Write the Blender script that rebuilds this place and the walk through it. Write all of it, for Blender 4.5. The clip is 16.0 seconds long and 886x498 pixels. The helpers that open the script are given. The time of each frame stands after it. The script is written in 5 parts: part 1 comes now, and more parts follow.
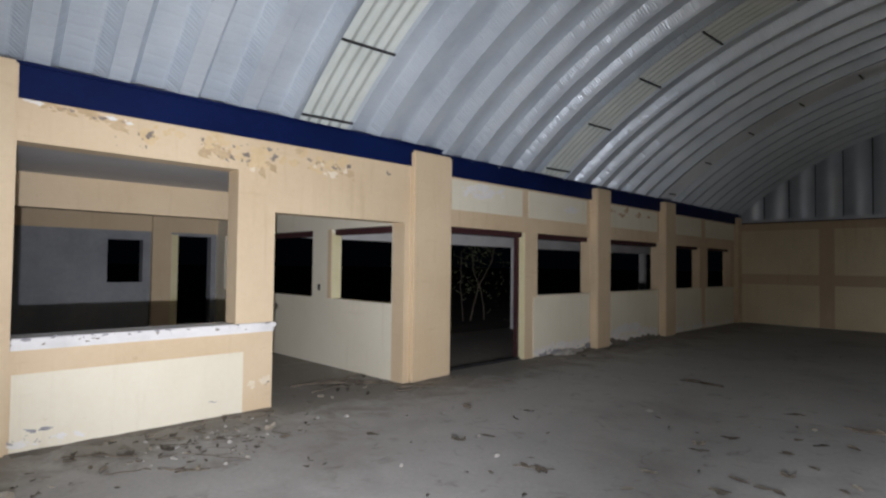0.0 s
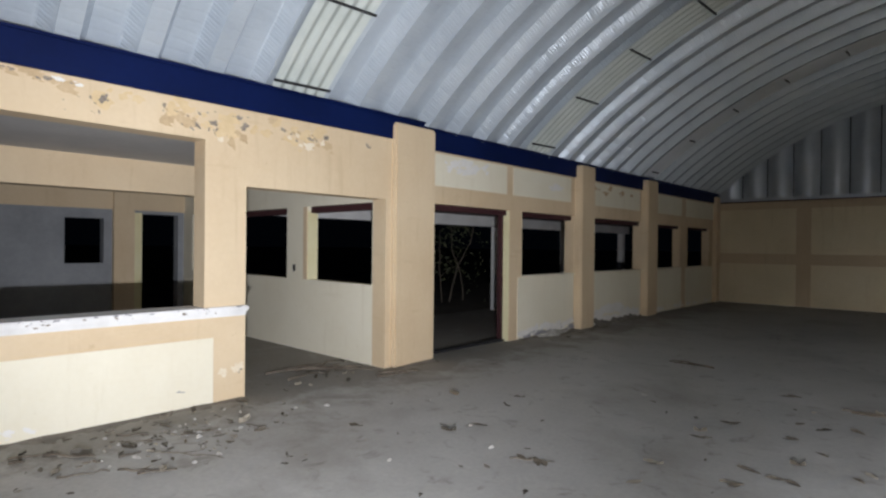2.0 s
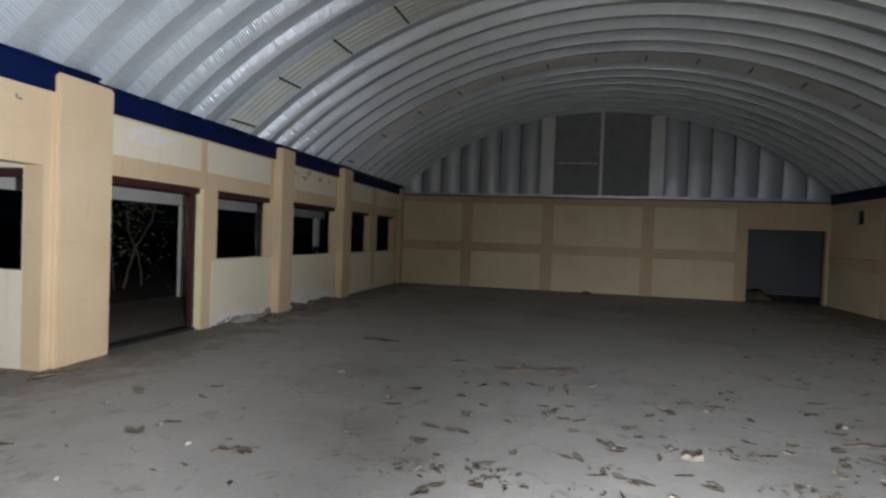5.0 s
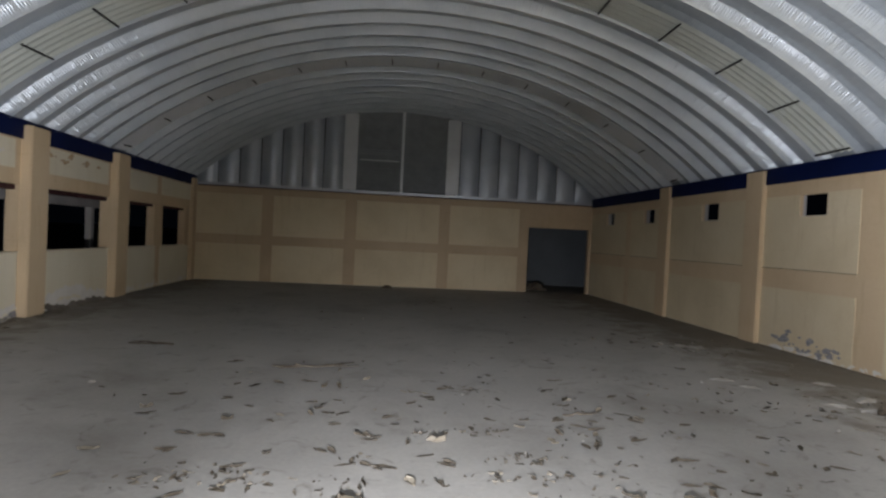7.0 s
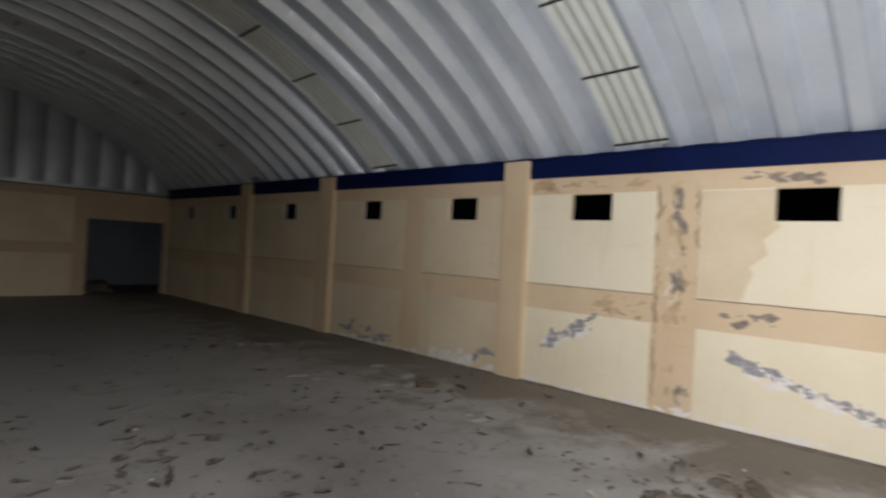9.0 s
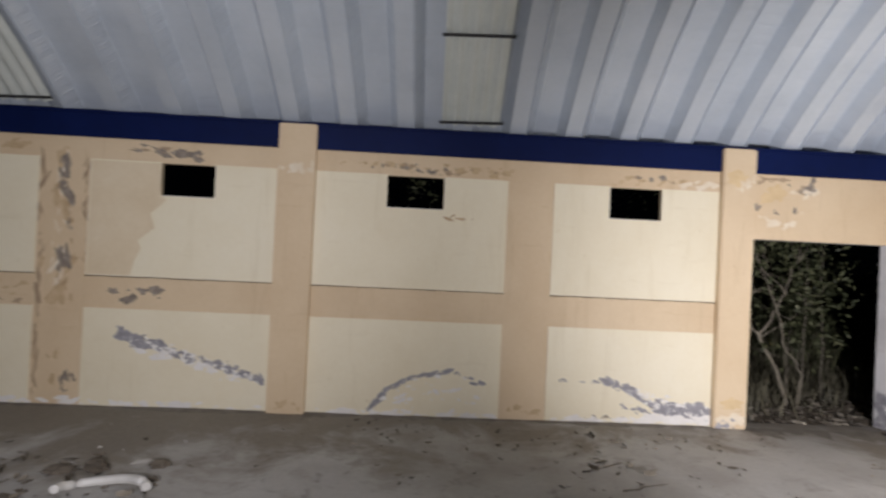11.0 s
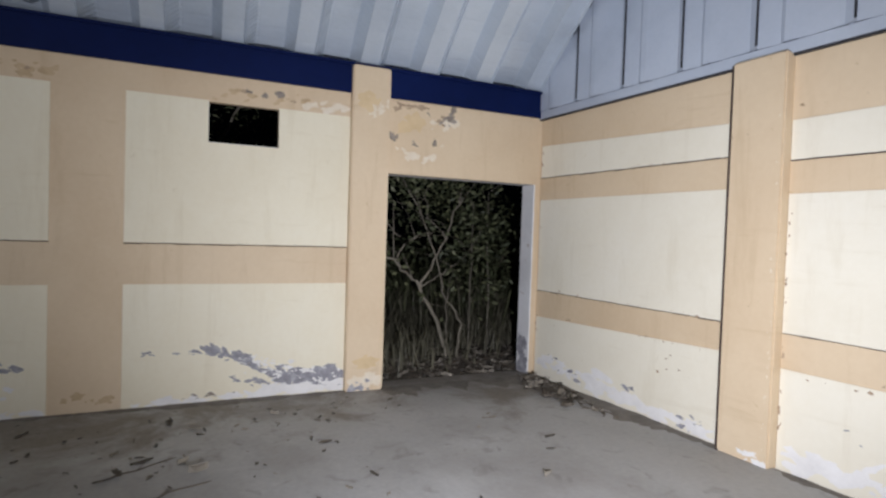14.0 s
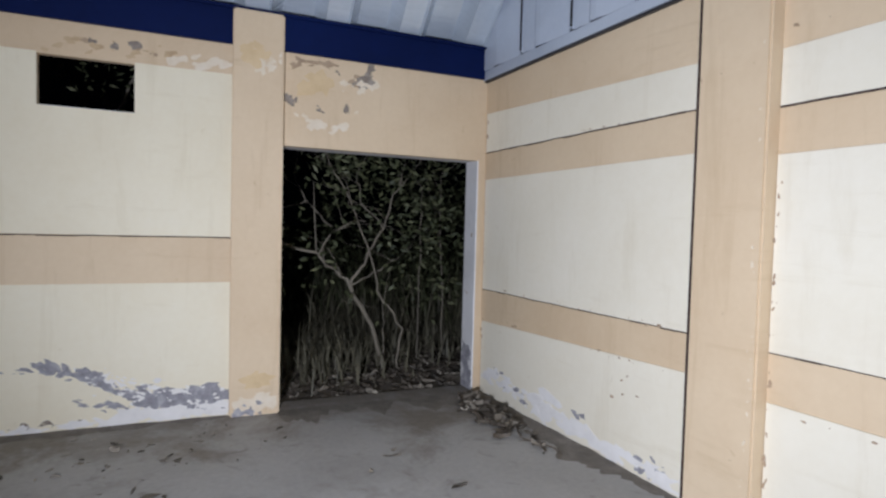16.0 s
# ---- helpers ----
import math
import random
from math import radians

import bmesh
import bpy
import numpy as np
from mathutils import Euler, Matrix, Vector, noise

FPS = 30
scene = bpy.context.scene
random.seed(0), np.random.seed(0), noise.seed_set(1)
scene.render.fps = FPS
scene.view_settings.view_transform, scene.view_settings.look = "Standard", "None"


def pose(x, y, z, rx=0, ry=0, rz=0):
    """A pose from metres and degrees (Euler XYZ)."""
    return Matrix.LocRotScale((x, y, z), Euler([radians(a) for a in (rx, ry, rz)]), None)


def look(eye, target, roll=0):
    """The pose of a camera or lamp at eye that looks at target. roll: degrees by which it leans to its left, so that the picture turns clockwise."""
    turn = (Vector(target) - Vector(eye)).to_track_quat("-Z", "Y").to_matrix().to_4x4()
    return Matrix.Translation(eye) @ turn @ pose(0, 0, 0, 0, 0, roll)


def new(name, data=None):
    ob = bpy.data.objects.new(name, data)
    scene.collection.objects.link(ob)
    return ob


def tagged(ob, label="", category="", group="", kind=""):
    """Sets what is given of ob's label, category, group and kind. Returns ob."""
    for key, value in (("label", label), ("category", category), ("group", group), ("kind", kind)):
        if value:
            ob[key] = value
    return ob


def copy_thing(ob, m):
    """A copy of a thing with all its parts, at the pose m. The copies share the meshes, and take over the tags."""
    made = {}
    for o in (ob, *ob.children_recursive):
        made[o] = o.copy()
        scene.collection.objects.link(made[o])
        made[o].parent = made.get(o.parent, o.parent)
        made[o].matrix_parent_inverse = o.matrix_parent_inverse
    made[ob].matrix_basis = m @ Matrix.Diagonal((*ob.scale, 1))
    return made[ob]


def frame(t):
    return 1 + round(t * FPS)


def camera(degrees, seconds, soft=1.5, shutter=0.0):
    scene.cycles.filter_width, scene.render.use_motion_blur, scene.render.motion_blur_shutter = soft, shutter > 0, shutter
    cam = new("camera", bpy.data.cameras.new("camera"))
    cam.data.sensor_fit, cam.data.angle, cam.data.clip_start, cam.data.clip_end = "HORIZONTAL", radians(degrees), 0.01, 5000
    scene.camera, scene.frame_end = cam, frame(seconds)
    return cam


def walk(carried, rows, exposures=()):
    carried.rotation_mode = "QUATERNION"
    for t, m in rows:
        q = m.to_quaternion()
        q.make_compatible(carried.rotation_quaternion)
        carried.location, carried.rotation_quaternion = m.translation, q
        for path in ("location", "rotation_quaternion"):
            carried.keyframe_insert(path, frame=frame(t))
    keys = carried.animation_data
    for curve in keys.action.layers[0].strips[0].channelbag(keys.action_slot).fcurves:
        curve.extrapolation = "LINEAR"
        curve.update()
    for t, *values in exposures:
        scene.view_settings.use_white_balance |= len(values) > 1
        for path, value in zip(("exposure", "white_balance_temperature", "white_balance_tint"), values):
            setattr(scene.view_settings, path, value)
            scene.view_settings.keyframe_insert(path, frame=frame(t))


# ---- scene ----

cam = camera(76.3, 16.0, soft=2.4, shutter=0.4)
PATH = [
    (0, (-0.288, 0.406, 1.557), (-1.718, 1.804, 1.615), 0.7),
    (0.5, (-0.365, 0.479, 1.58), (-1.794, 1.877, 1.634), 0.8),
    (1, (-0.417, 0.569, 1.543), (-1.825, 1.989, 1.562), 0.7),
    (1.5, (-0.529, 0.653, 1.557), (-1.901, 2.108, 1.555), 0.8),
    (2, (-0.65, 0.589, 1.536), (-2.013, 2.052, 1.526), 0.6),
    (2.5, (-0.764, 0.533, 1.552), (-1.993, 2.111, 1.535), 1.2),
    (3, (-0.884, 0.521, 1.575), (-1.873, 2.259, 1.554), 1.9),
    (5.5, (-0.6, 0.486, 1.525), (-0.833, 2.472, 1.481), 2.4),
    (6, (-0.408, 0.419, 1.584), (-0.395, 2.419, 1.541), 2.8),
    (6.5, (-0.335, 0.394, 1.631), (-0.207, 2.39, 1.589), 2.6),
    (7, (-0.289, 0.411, 1.598), (-0.08, 2.4, 1.561), 2.8),
    (7.5, (-0.365, 0.413, 1.62), (-0.041, 2.387, 1.584), 2.7),
    (8, (-0.406, 0.459, 1.648), (0.16, 2.377, 1.614), 2.9),
    (8.5, (-0.277, 0.59, 1.674), (0.711, 2.329, 1.666), 3.3),
    (9, (-0.167, 0.588, 1.768), (1.286, 1.963, 1.77), 3.1),
    (9.5, (-0.048, 0.471, 1.843), (1.706, 1.431, 1.85), 2.8),
    (10, (0.097, 0.178, 1.898), (2.023, 0.718, 1.905), 2.8),
    (12.5, (0.628, -1.758, 1.551), (2.532, -2.37, 1.551), 2.2),
    (13, (0.774, -2.021, 1.556), (2.639, -2.744, 1.532), 2.1),
    (13.5, (1.015, -2.262, 1.544), (2.86, -3.033, 1.499), 2.0),
    (14, (1.201, -2.545, 1.533), (3.019, -3.377, 1.477), 1.9),
    (14.5, (1.326, -2.878, 1.553), (3.145, -3.707, 1.479), 1.7),
    (15, (1.57, -3.072, 1.566), (3.381, -3.916, 1.48), 1.8),
    (15.5, (1.726, -3.413, 1.515), (3.552, -4.225, 1.438), 1.7),
    (16, (1.854, -3.743, 1.489), (3.692, -4.528, 1.413), 1.5),
]

EXPOSURES = [(0, 0.84, 6350, 15), (0.5, 0.7, 6250, 15), (1, 0.62, 6300, 14), (1.5, 0.9, 6350, 13), (2, 1.06, 6320, 13), (3, 1.12, 6250, 12), (5.5, 1.1, 6450, 13), (6, 1.12, 6480, 13), (7, 1.15, 6550, 14), (8, 1.02, 6750, 14), (8.5, 0.62, 6800, 16), (9, 0.24, 6850, 16), (9.5, 0.09, 6850, 17), (10, -0.1, 6800, 18), (12.5, -1.05, 6450, 19), (13, -0.97, 6350, 18), (13.5, -0.95, 6250, 17), (14.5, -0.98, 6050, 16), (15.5, -1.05, 5920, 16), (16, -1.06, 5880, 16)]
walk(cam, [(t, look(e, g, r)) for t, e, g, r in PATH], EXPOSURES)

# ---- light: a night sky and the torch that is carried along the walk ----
world = bpy.data.worlds.new("night")
scene.world = world
world.use_nodes = True
world.node_tree.nodes["Background"].inputs["Color"].default_value = (0.02, 0.03, 0.05, 1)
world.node_tree.nodes["Background"].inputs["Strength"].default_value = 0.012


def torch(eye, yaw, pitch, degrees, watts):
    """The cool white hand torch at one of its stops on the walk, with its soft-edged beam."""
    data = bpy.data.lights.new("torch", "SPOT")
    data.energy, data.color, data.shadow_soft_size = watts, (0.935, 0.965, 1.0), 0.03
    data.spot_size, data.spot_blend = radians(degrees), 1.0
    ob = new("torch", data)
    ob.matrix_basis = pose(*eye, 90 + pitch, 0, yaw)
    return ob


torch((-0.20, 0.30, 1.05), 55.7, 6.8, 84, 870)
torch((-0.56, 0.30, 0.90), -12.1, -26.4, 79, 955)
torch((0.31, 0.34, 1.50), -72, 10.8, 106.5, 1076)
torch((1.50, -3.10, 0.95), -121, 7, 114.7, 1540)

# ---- plan, in metres ----
XL, XR, YN, YF = -6.10, 6.45, -6.10, 18.30      # inner faces of the hall's walls
CX = 0.175                                       # the vault's middle line
RV, CROWN = 9.49, 5.50                           # the vault's radius and crown
CZ = CROWN - RV
SKEW = -0.035                                    # the vault's ribs run a little askew


# ---- materials ----
def nodes_of(name):
    m = bpy.data.materials.new(name)
    m.use_nodes = True
    return m, m.node_tree.nodes, m.node_tree.links, m.node_tree.nodes["Principled BSDF"]


def noise_tex(n, l, vec, scale, detail=6.0, rough=0.6, distort=0.0):
    t = n.new("ShaderNodeTexNoise")
    t.inputs["Scale"].default_value, t.inputs["Detail"].default_value = scale, detail
    t.inputs["Roughness"].default_value, t.inputs["Distortion"].default_value = rough, distort
    l.new(vec, t.inputs["Vector"])
    return t.outputs["Fac"]


def ramp(n, l, fac, stops):
    r = n.new("ShaderNodeValToRGB")
    while len(r.color_ramp.elements) < len(stops):
        r.color_ramp.elements.new(0.5)
    for e, (p, c) in zip(r.color_ramp.elements, stops):
        e.position, e.color = p, (*c, 1) if len(c) == 3 else c
    l.new(fac, r.inputs["Fac"])
    return r.outputs["Color"]


def mixed(n, l, fac, a, b, mode="MIX"):
    m = n.new("ShaderNodeMix")
    m.data_type, m.blend_type = "RGBA", mode
    for v, i in ((fac, 0), (a, 6), (b, 7)):
        if isinstance(v, (int, float)):
            m.inputs[i].default_value = v
        elif isinstance(v, tuple):
            m.inputs[i].default_value = (*v, 1)
        else:
            l.new(v, m.inputs[i])
    return m.outputs[2]


def bumped(n, l, p, height, strength, distance):
    b = n.new("ShaderNodeBump")
    b.inputs["Strength"].default_value, b.inputs["Distance"].default_value = strength, distance
    l.new(height, b.inputs["Height"])
    l.new(b.outputs["Normal"], p.inputs["Normal"])


def where(n):
    return n.new("ShaderNodeNewGeometry").outputs["Position"]


def grainy(name, base, dark, light, rough=0.85, big=0.7, small=14.0, bump=0.25, metallic=0.0, streaks=0.0):
    """A weathered surface: cloudy variation at two scales, optional run-down streaks and smears, fine relief."""
    m, n, l, p = nodes_of(name)
    pos = where(n)
    a, b = noise_tex(n, l, pos, big), noise_tex(n, l, pos, small, 8)
    c = ramp(n, l, a, [(0.3, dark), (0.52, base), (0.75, light)])
    c = mixed(n, l, 0.22, c, ramp(n, l, b, [(0.3, dark), (0.7, light)]))
    height = b
    if streaks:
        soiled = tuple(v * k for v, k in zip(dark, (0.80, 0.76, 0.68)))
        for scale, seed, lo, hi in (((5.0, 5.0, 0.55), 1.0, 0.56, 0.80), ((0.9, 0.9, 7.0), 1.6, 0.60, 0.85)):
            mp = n.new("ShaderNodeMapping")
            mp.inputs["Scale"].default_value = scale
            mp.inputs["Location"].default_value = (seed, seed, seed)
            l.new(pos, mp.inputs["Vector"])
            f = ramp(n, l, noise_tex(n, l, mp.outputs["Vector"], 1.4, 8, 0.65, 0.3), [(lo, (0, 0, 0)), (hi, (streaks, streaks, streaks))])
            c = mixed(n, l, f, c, soiled)
        f = ramp(n, l, noise_tex(n, l, pos, 9.0, 6, 0.6, 0.5), [(0.68, (0, 0, 0)), (0.74, (streaks, streaks, streaks))])
        c = mixed(n, l, f, c, soiled)
        height = mixed(n, l, 0.5, b, noise_tex(n, l, pos, 3.0, 3))
    l.new(c, p.inputs["Base Color"])
    p.inputs["Roughness"].default_value, p.inputs["Metallic"].default_value = rough, metallic
    bumped(n, l, p, height, bump, 0.01)
    return m


TAN = grainy("tan_paint", (0.66, 0.52, 0.345), (0.60, 0.455, 0.29), (0.71, 0.57, 0.39), 0.7, 0.9, 22, 0.3, streaks=0.55)
CREAM = grainy("cream_paint", (0.785, 0.733, 0.592), (0.73, 0.668, 0.522), (0.82, 0.773, 0.648), 0.7, 0.8, 22, 0.3, streaks=0.42)
YELLOWCREAM = grainy("yellowed_cream_paint", (0.79, 0.722, 0.545), (0.735, 0.655, 0.475), (0.82, 0.765, 0.605), 0.7, 0.8, 22, 0.3, streaks=0.42)
DULLCREAM = grainy("dull_yellow_paint", (0.70, 0.60, 0.42), (0.62, 0.52, 0.35), (0.75, 0.655, 0.48), 0.75, 0.8, 22, 0.3, streaks=0.5)
DULLTAN = grainy("dull_tan_paint", (0.56, 0.43, 0.285), (0.49, 0.37, 0.24), (0.62, 0.48, 0.325), 0.75, 0.9, 22, 0.3, streaks=0.55)
WHITE = grainy("white_paint", (0.76, 0.75, 0.74), (0.60, 0.59, 0.58), (0.82, 0.81, 0.80), 0.7, 2.0, 25, 0.2)
# whitewash lowered to grey: the dimness of the side room is in this colour
BACKWALL = grainy("shaded_whitewash", (0.28, 0.29, 0.31), (0.20, 0.21, 0.225), (0.36, 0.37, 0.385), 0.9, 1.2)
UPRIGHT = grainy("bright_sheet", (0.66, 0.69, 0.73), (0.58, 0.61, 0.65), (0.72, 0.75, 0.79), 0.45, 1.5, 20, 0.1, metallic=0.2)
STREAK = grainy("brown_streak", (0.40, 0.29, 0.19), (0.28, 0.20, 0.13), (0.50, 0.38, 0.26), 0.9, 8, 40, 0.4)
YELLOW = grainy("yellow_paint", (0.74, 0.68, 0.42), (0.66, 0.59, 0.34), (0.78, 0.73, 0.50), 0.7, 2.0, 25, 0.15)
MAROON = grainy("maroon_paint", (0.045, 0.011, 0.014), (0.03, 0.008, 0.01), (0.06, 0.017, 0.02), 0.7)
BLUE = grainy("blue_enamel", (0.0025, 0.0085, 0.055), (0.0015, 0.006, 0.038), (0.0035, 0.012, 0.072), 0.55, 1.2, 18, 0.08)
BLUE.node_tree.nodes["Principled BSDF"].inputs["Specular IOR Level"].default_value = 0.12
PLASTER = grainy("grey_plaster", (0.52, 0.50, 0.49), (0.42, 0.40, 0.39), (0.60, 0.58, 0.56), 0.9)
SLAB = grainy("slab_underside", (0.50, 0.49, 0.48), (0.40, 0.39, 0.38), (0.58, 0.57, 0.56), 0.9)
# pale blue set dark: the unlit annex's shade is in the colour
ANNEX = grainy("shaded_blue_paint", (0.15, 0.17, 0.19), (0.12, 0.135, 0.15), (0.18, 0.20, 0.22), 0.8)
BARE = grainy("bare_violet_plaster", (0.30, 0.293, 0.315), (0.17, 0.163, 0.178), (0.52, 0.505, 0.515), 0.95, 16, 60, 0.6)
OCHRE = grainy("ochre_undercoat", (0.66, 0.50, 0.29), (0.58, 0.425, 0.235), (0.70, 0.55, 0.345), 0.9, 6, 40, 0.3)
LIME = grainy("flaked_lime", (0.79, 0.765, 0.725), (0.70, 0.675, 0.64), (0.83, 0.81, 0.78), 0.95, 7, 40, 0.5)
DAMP = grainy("damp_ochre", (0.54, 0.395, 0.235), (0.40, 0.28, 0.16), (0.62, 0.47, 0.30), 0.9, 8, 40, 0.4)
CRACK = grainy("crack", (0.06, 0.04, 0.03), (0.03, 0.02, 0.02), (0.09, 0.06, 0.05), 1.0)
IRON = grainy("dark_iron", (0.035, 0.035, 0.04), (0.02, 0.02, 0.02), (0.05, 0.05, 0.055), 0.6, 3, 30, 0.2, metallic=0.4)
FIBRE = grainy("fibreglass", (0.485, 0.52, 0.49), (0.41, 0.445, 0.415), (0.55, 0.58, 0.55), 0.45, 1.5, 20, 0.1)
EARTH = grainy("earth", (0.125, 0.105, 0.08), (0.07, 0.055, 0.042), (0.19, 0.16, 0.125), 1.0, 0.8, 9, 0.8)
TWIG = grainy("dry_twig", (0.13, 0.105, 0.08), (0.07, 0.055, 0.04), (0.22, 0.18, 0.14), 0.9, 5, 40, 0.4)
SLAT = grainy("louvre_slat", (0.26, 0.285, 0.31), (0.21, 0.23, 0.25), (0.31, 0.335, 0.36), 0.5, 3, 30, 0.2, metallic=0.3)
BARK = grainy("bark", (0.21, 0.185, 0.14), (0.13, 0.11, 0.085), (0.28, 0.25, 0.195), 0.9, 5, 40, 0.4)
DEADLEAF = grainy("dead_leaf", (0.12, 0.10, 0.075), (0.06, 0.048, 0.037), (0.22, 0.185, 0.14), 0.9, 14, 60, 0.3)
RUBBLE = grainy("rubble", (0.42, 0.40, 0.37), (0.24, 0.22, 0.20), (0.58, 0.56, 0.53), 0.95, 5, 30, 0.5)
PLASTIC = grainy("dusty_white_plastic", (0.60, 0.59, 0.56), (0.44, 0.43, 0.40), (0.68, 0.67, 0.65), 0.5, 4, 30, 0.1)


def island_leaf(name, a, b, c):
    m, n, l, p = nodes_of(name)
    g = n.new("ShaderNodeNewGeometry")
    l.new(ramp(n, l, g.outputs["Random Per Island"], [(0.0, a), (0.5, b), (1.0, c)]), p.inputs["Base Color"])
    p.inputs["Roughness"].default_value = 0.6
    return m


LEAF = island_leaf("leaf", (0.04, 0.048, 0.022), (0.08, 0.092, 0.042), (0.15, 0.155, 0.08))
STRAW = island_leaf("straw", (0.09, 0.083, 0.055), (0.13, 0.12, 0.08), (0.18, 0.165, 0.11))
LITTER = island_leaf("litter", (0.05, 0.042, 0.03), (0.11, 0.09, 0.067), (0.36, 0.32, 0.255))


def floor_material():
    m, n, l, p = nodes_of("dusty_concrete")
    pos = where(n)
    big, mid, fine = noise_tex(n, l, pos, 0.35, 5), noise_tex(n, l, pos, 1.6, 8, 0.65, 0.4), noise_tex(n, l, pos, 26, 8)
    c = ramp(n, l, big, [(0.32, (0.35, 0.34, 0.32)), (0.52, (0.42, 0.41, 0.385)), (0.72, (0.48, 0.47, 0.445))])
    c = mixed(n, l, 0.45, c, ramp(n, l, mid, [(0.3, (0.29, 0.28, 0.265)), (0.7, (0.50, 0.485, 0.46))]))
    c = mixed(n, l, 0.2, c, ramp(n, l, fine, [(0.3, (0.20, 0.19, 0.18)), (0.7, (0.48, 0.46, 0.44))]))
    c = mixed(n, l, ramp(n, l, noise_tex(n, l, pos, 0.55, 9, 0.62, 0.25), [(0.52, (0, 0, 0)), (0.72, (0.7, 0.7, 0.7))]), c, (0.22, 0.20, 0.175))
    spots = noise_tex(n, l, pos, 4.2, 4, 0.55, 1.2)
    c = mixed(n, l, ramp(n, l, spots, [(0.59, (0, 0, 0)), (0.72, (0.5, 0.5, 0.5))]), c, (0.15, 0.135, 0.11))
    xyz = n.new("ShaderNodeSeparateXYZ")                # brown soil blown in and trodden, in ragged patches on the window side
    l.new(pos, xyz.inputs["Vector"])
    near = n.new("ShaderNodeMapRange")
    near.inputs["From Min"].default_value, near.inputs["From Max"].default_value = 3.4, 6.3
    near.inputs["To Min"].default_value, near.inputs["To Max"].default_value = -0.22, 0.25
    l.new(xyz.outputs["X"], near.inputs["Value"])
    add = n.new("ShaderNodeMath")
    deep = n.new("ShaderNodeMapRange")
    deep.inputs["From Min"].default_value, deep.inputs["From Max"].default_value = -2.5, 1.5
    deep.inputs["To Min"].default_value, deep.inputs["To Max"].default_value = -0.16, 0.0
    l.new(xyz.outputs["Y"], deep.inputs["Value"])
    both = n.new("ShaderNodeMath")
    l.new(near.outputs["Result"], both.inputs[0])
    l.new(deep.outputs["Result"], both.inputs[1])
    l.new(both.outputs["Value"], add.inputs[0])
    l.new(noise_tex(n, l, pos, 1.3, 9, 0.68, 0.4), add.inputs[1])
    c = mixed(n, l, ramp(n, l, add.outputs["Value"], [(0.44, (0, 0, 0)), (0.62, (0.92, 0.92, 0.92))]), c, mixed(n, l, fine, (0.13, 0.11, 0.085), (0.27, 0.24, 0.20)))
    left = n.new("ShaderNodeMapRange")                  # and in the corner before the serving counter
    left.inputs["From Min"].default_value, left.inputs["From Max"].default_value = -4.2, -5.9
    left.inputs["To Min"].default_value, left.inputs["To Max"].default_value = -0.22, 0.22
    l.new(xyz.outputs["X"], left.inputs["Value"])
    add = n.new("ShaderNodeMath")
    l.new(left.outputs["Result"], add.inputs[0])
    l.new(noise_tex(n, l, pos, 1.9, 9, 0.68, 0.4), add.inputs[1])
    c = mixed(n, l, ramp(n, l, add.outputs["Value"], [(0.46, (0, 0, 0)), (0.66, (0.75, 0.75, 0.75))]), c, mixed(n, l, fine, (0.13, 0.115, 0.09), (0.26, 0.235, 0.20)))
    l.new(c, p.inputs["Base Color"])
    l.new(ramp(n, l, mid, [(0.3, (0.6, 0.6, 0.6)), (0.7, (0.92, 0.92, 0.92))]), p.inputs["Roughness"])
    bumped(n, l, p, mixed(n, l, 0.5, mid, fine), 0.5, 0.012)
    return m


CONCRETE = floor_material()


def sheet_material(name, base, dark, light, crimp, dimples=0.0):
    """Galvanised sheet with the fine cross crimps that the bending leaves; crimp is per metre of arc.
    dimples: strength of the rows of dents along the rib shoulders (the map's v runs across one rib)."""
    m, n, l, p = nodes_of(name)
    pos = where(n)
    uv = n.new("ShaderNodeUVMap").outputs["UV"]
    c = ramp(n, l, noise_tex(n, l, pos, 1.1, 7), [(0.3, dark), (0.5, base), (0.72, light)])
    c = mixed(n, l, 0.15, c, ramp(n, l, noise_tex(n, l, pos, 30, 5), [(0.3, dark), (0.7, light)]))
    l.new(c, p.inputs["Base Color"])
    p.inputs["Metallic"].default_value, p.inputs["Roughness"].default_value = 0.28, 0.27

    def wave_of(scale, distort):
        wave = n.new("ShaderNodeTexWave")
        wave.bands_direction = "X"
        wave.inputs["Scale"].default_value = scale
        wave.inputs["Distortion"].default_value, wave.inputs["Detail"].default_value = distort, 3.0
        l.new(uv, wave.inputs["Vector"])
        return wave.outputs["Fac"]

    ridge = ramp(n, l, wave_of(crimp, 2.5), [(0.70, (0, 0, 0)), (0.98, (1, 1, 1))])
    height = mixed(n, l, 0.5, ridge, noise_tex(n, l, pos, 5, 4))
    if dimples:
        xyz = n.new("ShaderNodeSeparateXYZ")
        l.new(uv, xyz.inputs["Vector"])
        shoulder = ramp(n, l, xyz.outputs["Y"], [(0.82, (0, 0, 0)), (0.87, (3, 3, 3)), (0.93, (3, 3, 3)), (1.0, (0, 0, 0))])
        dents = mixed(n, l, 0.45, ramp(n, l, wave_of(1.6, 4.0), [(0.72, (0, 0, 0)), (1.0, (1, 1, 1))]), ramp(n, l, wave_of(8.0, 1.5), [(0.3, (0, 0, 0)), (0.9, (1, 1, 1))]))
        height = mixed(n, l, dimples, height, mixed(n, l, 1.0, dents, shoulder, "MULTIPLY"), "ADD")
    bumped(n, l, p, height, 0.34, 0.008)
    return m


SHEET = sheet_material("galvanised_vault", (0.545, 0.605, 0.665), (0.45, 0.505, 0.565), (0.62, 0.675, 0.73), 2.8, 1.0)
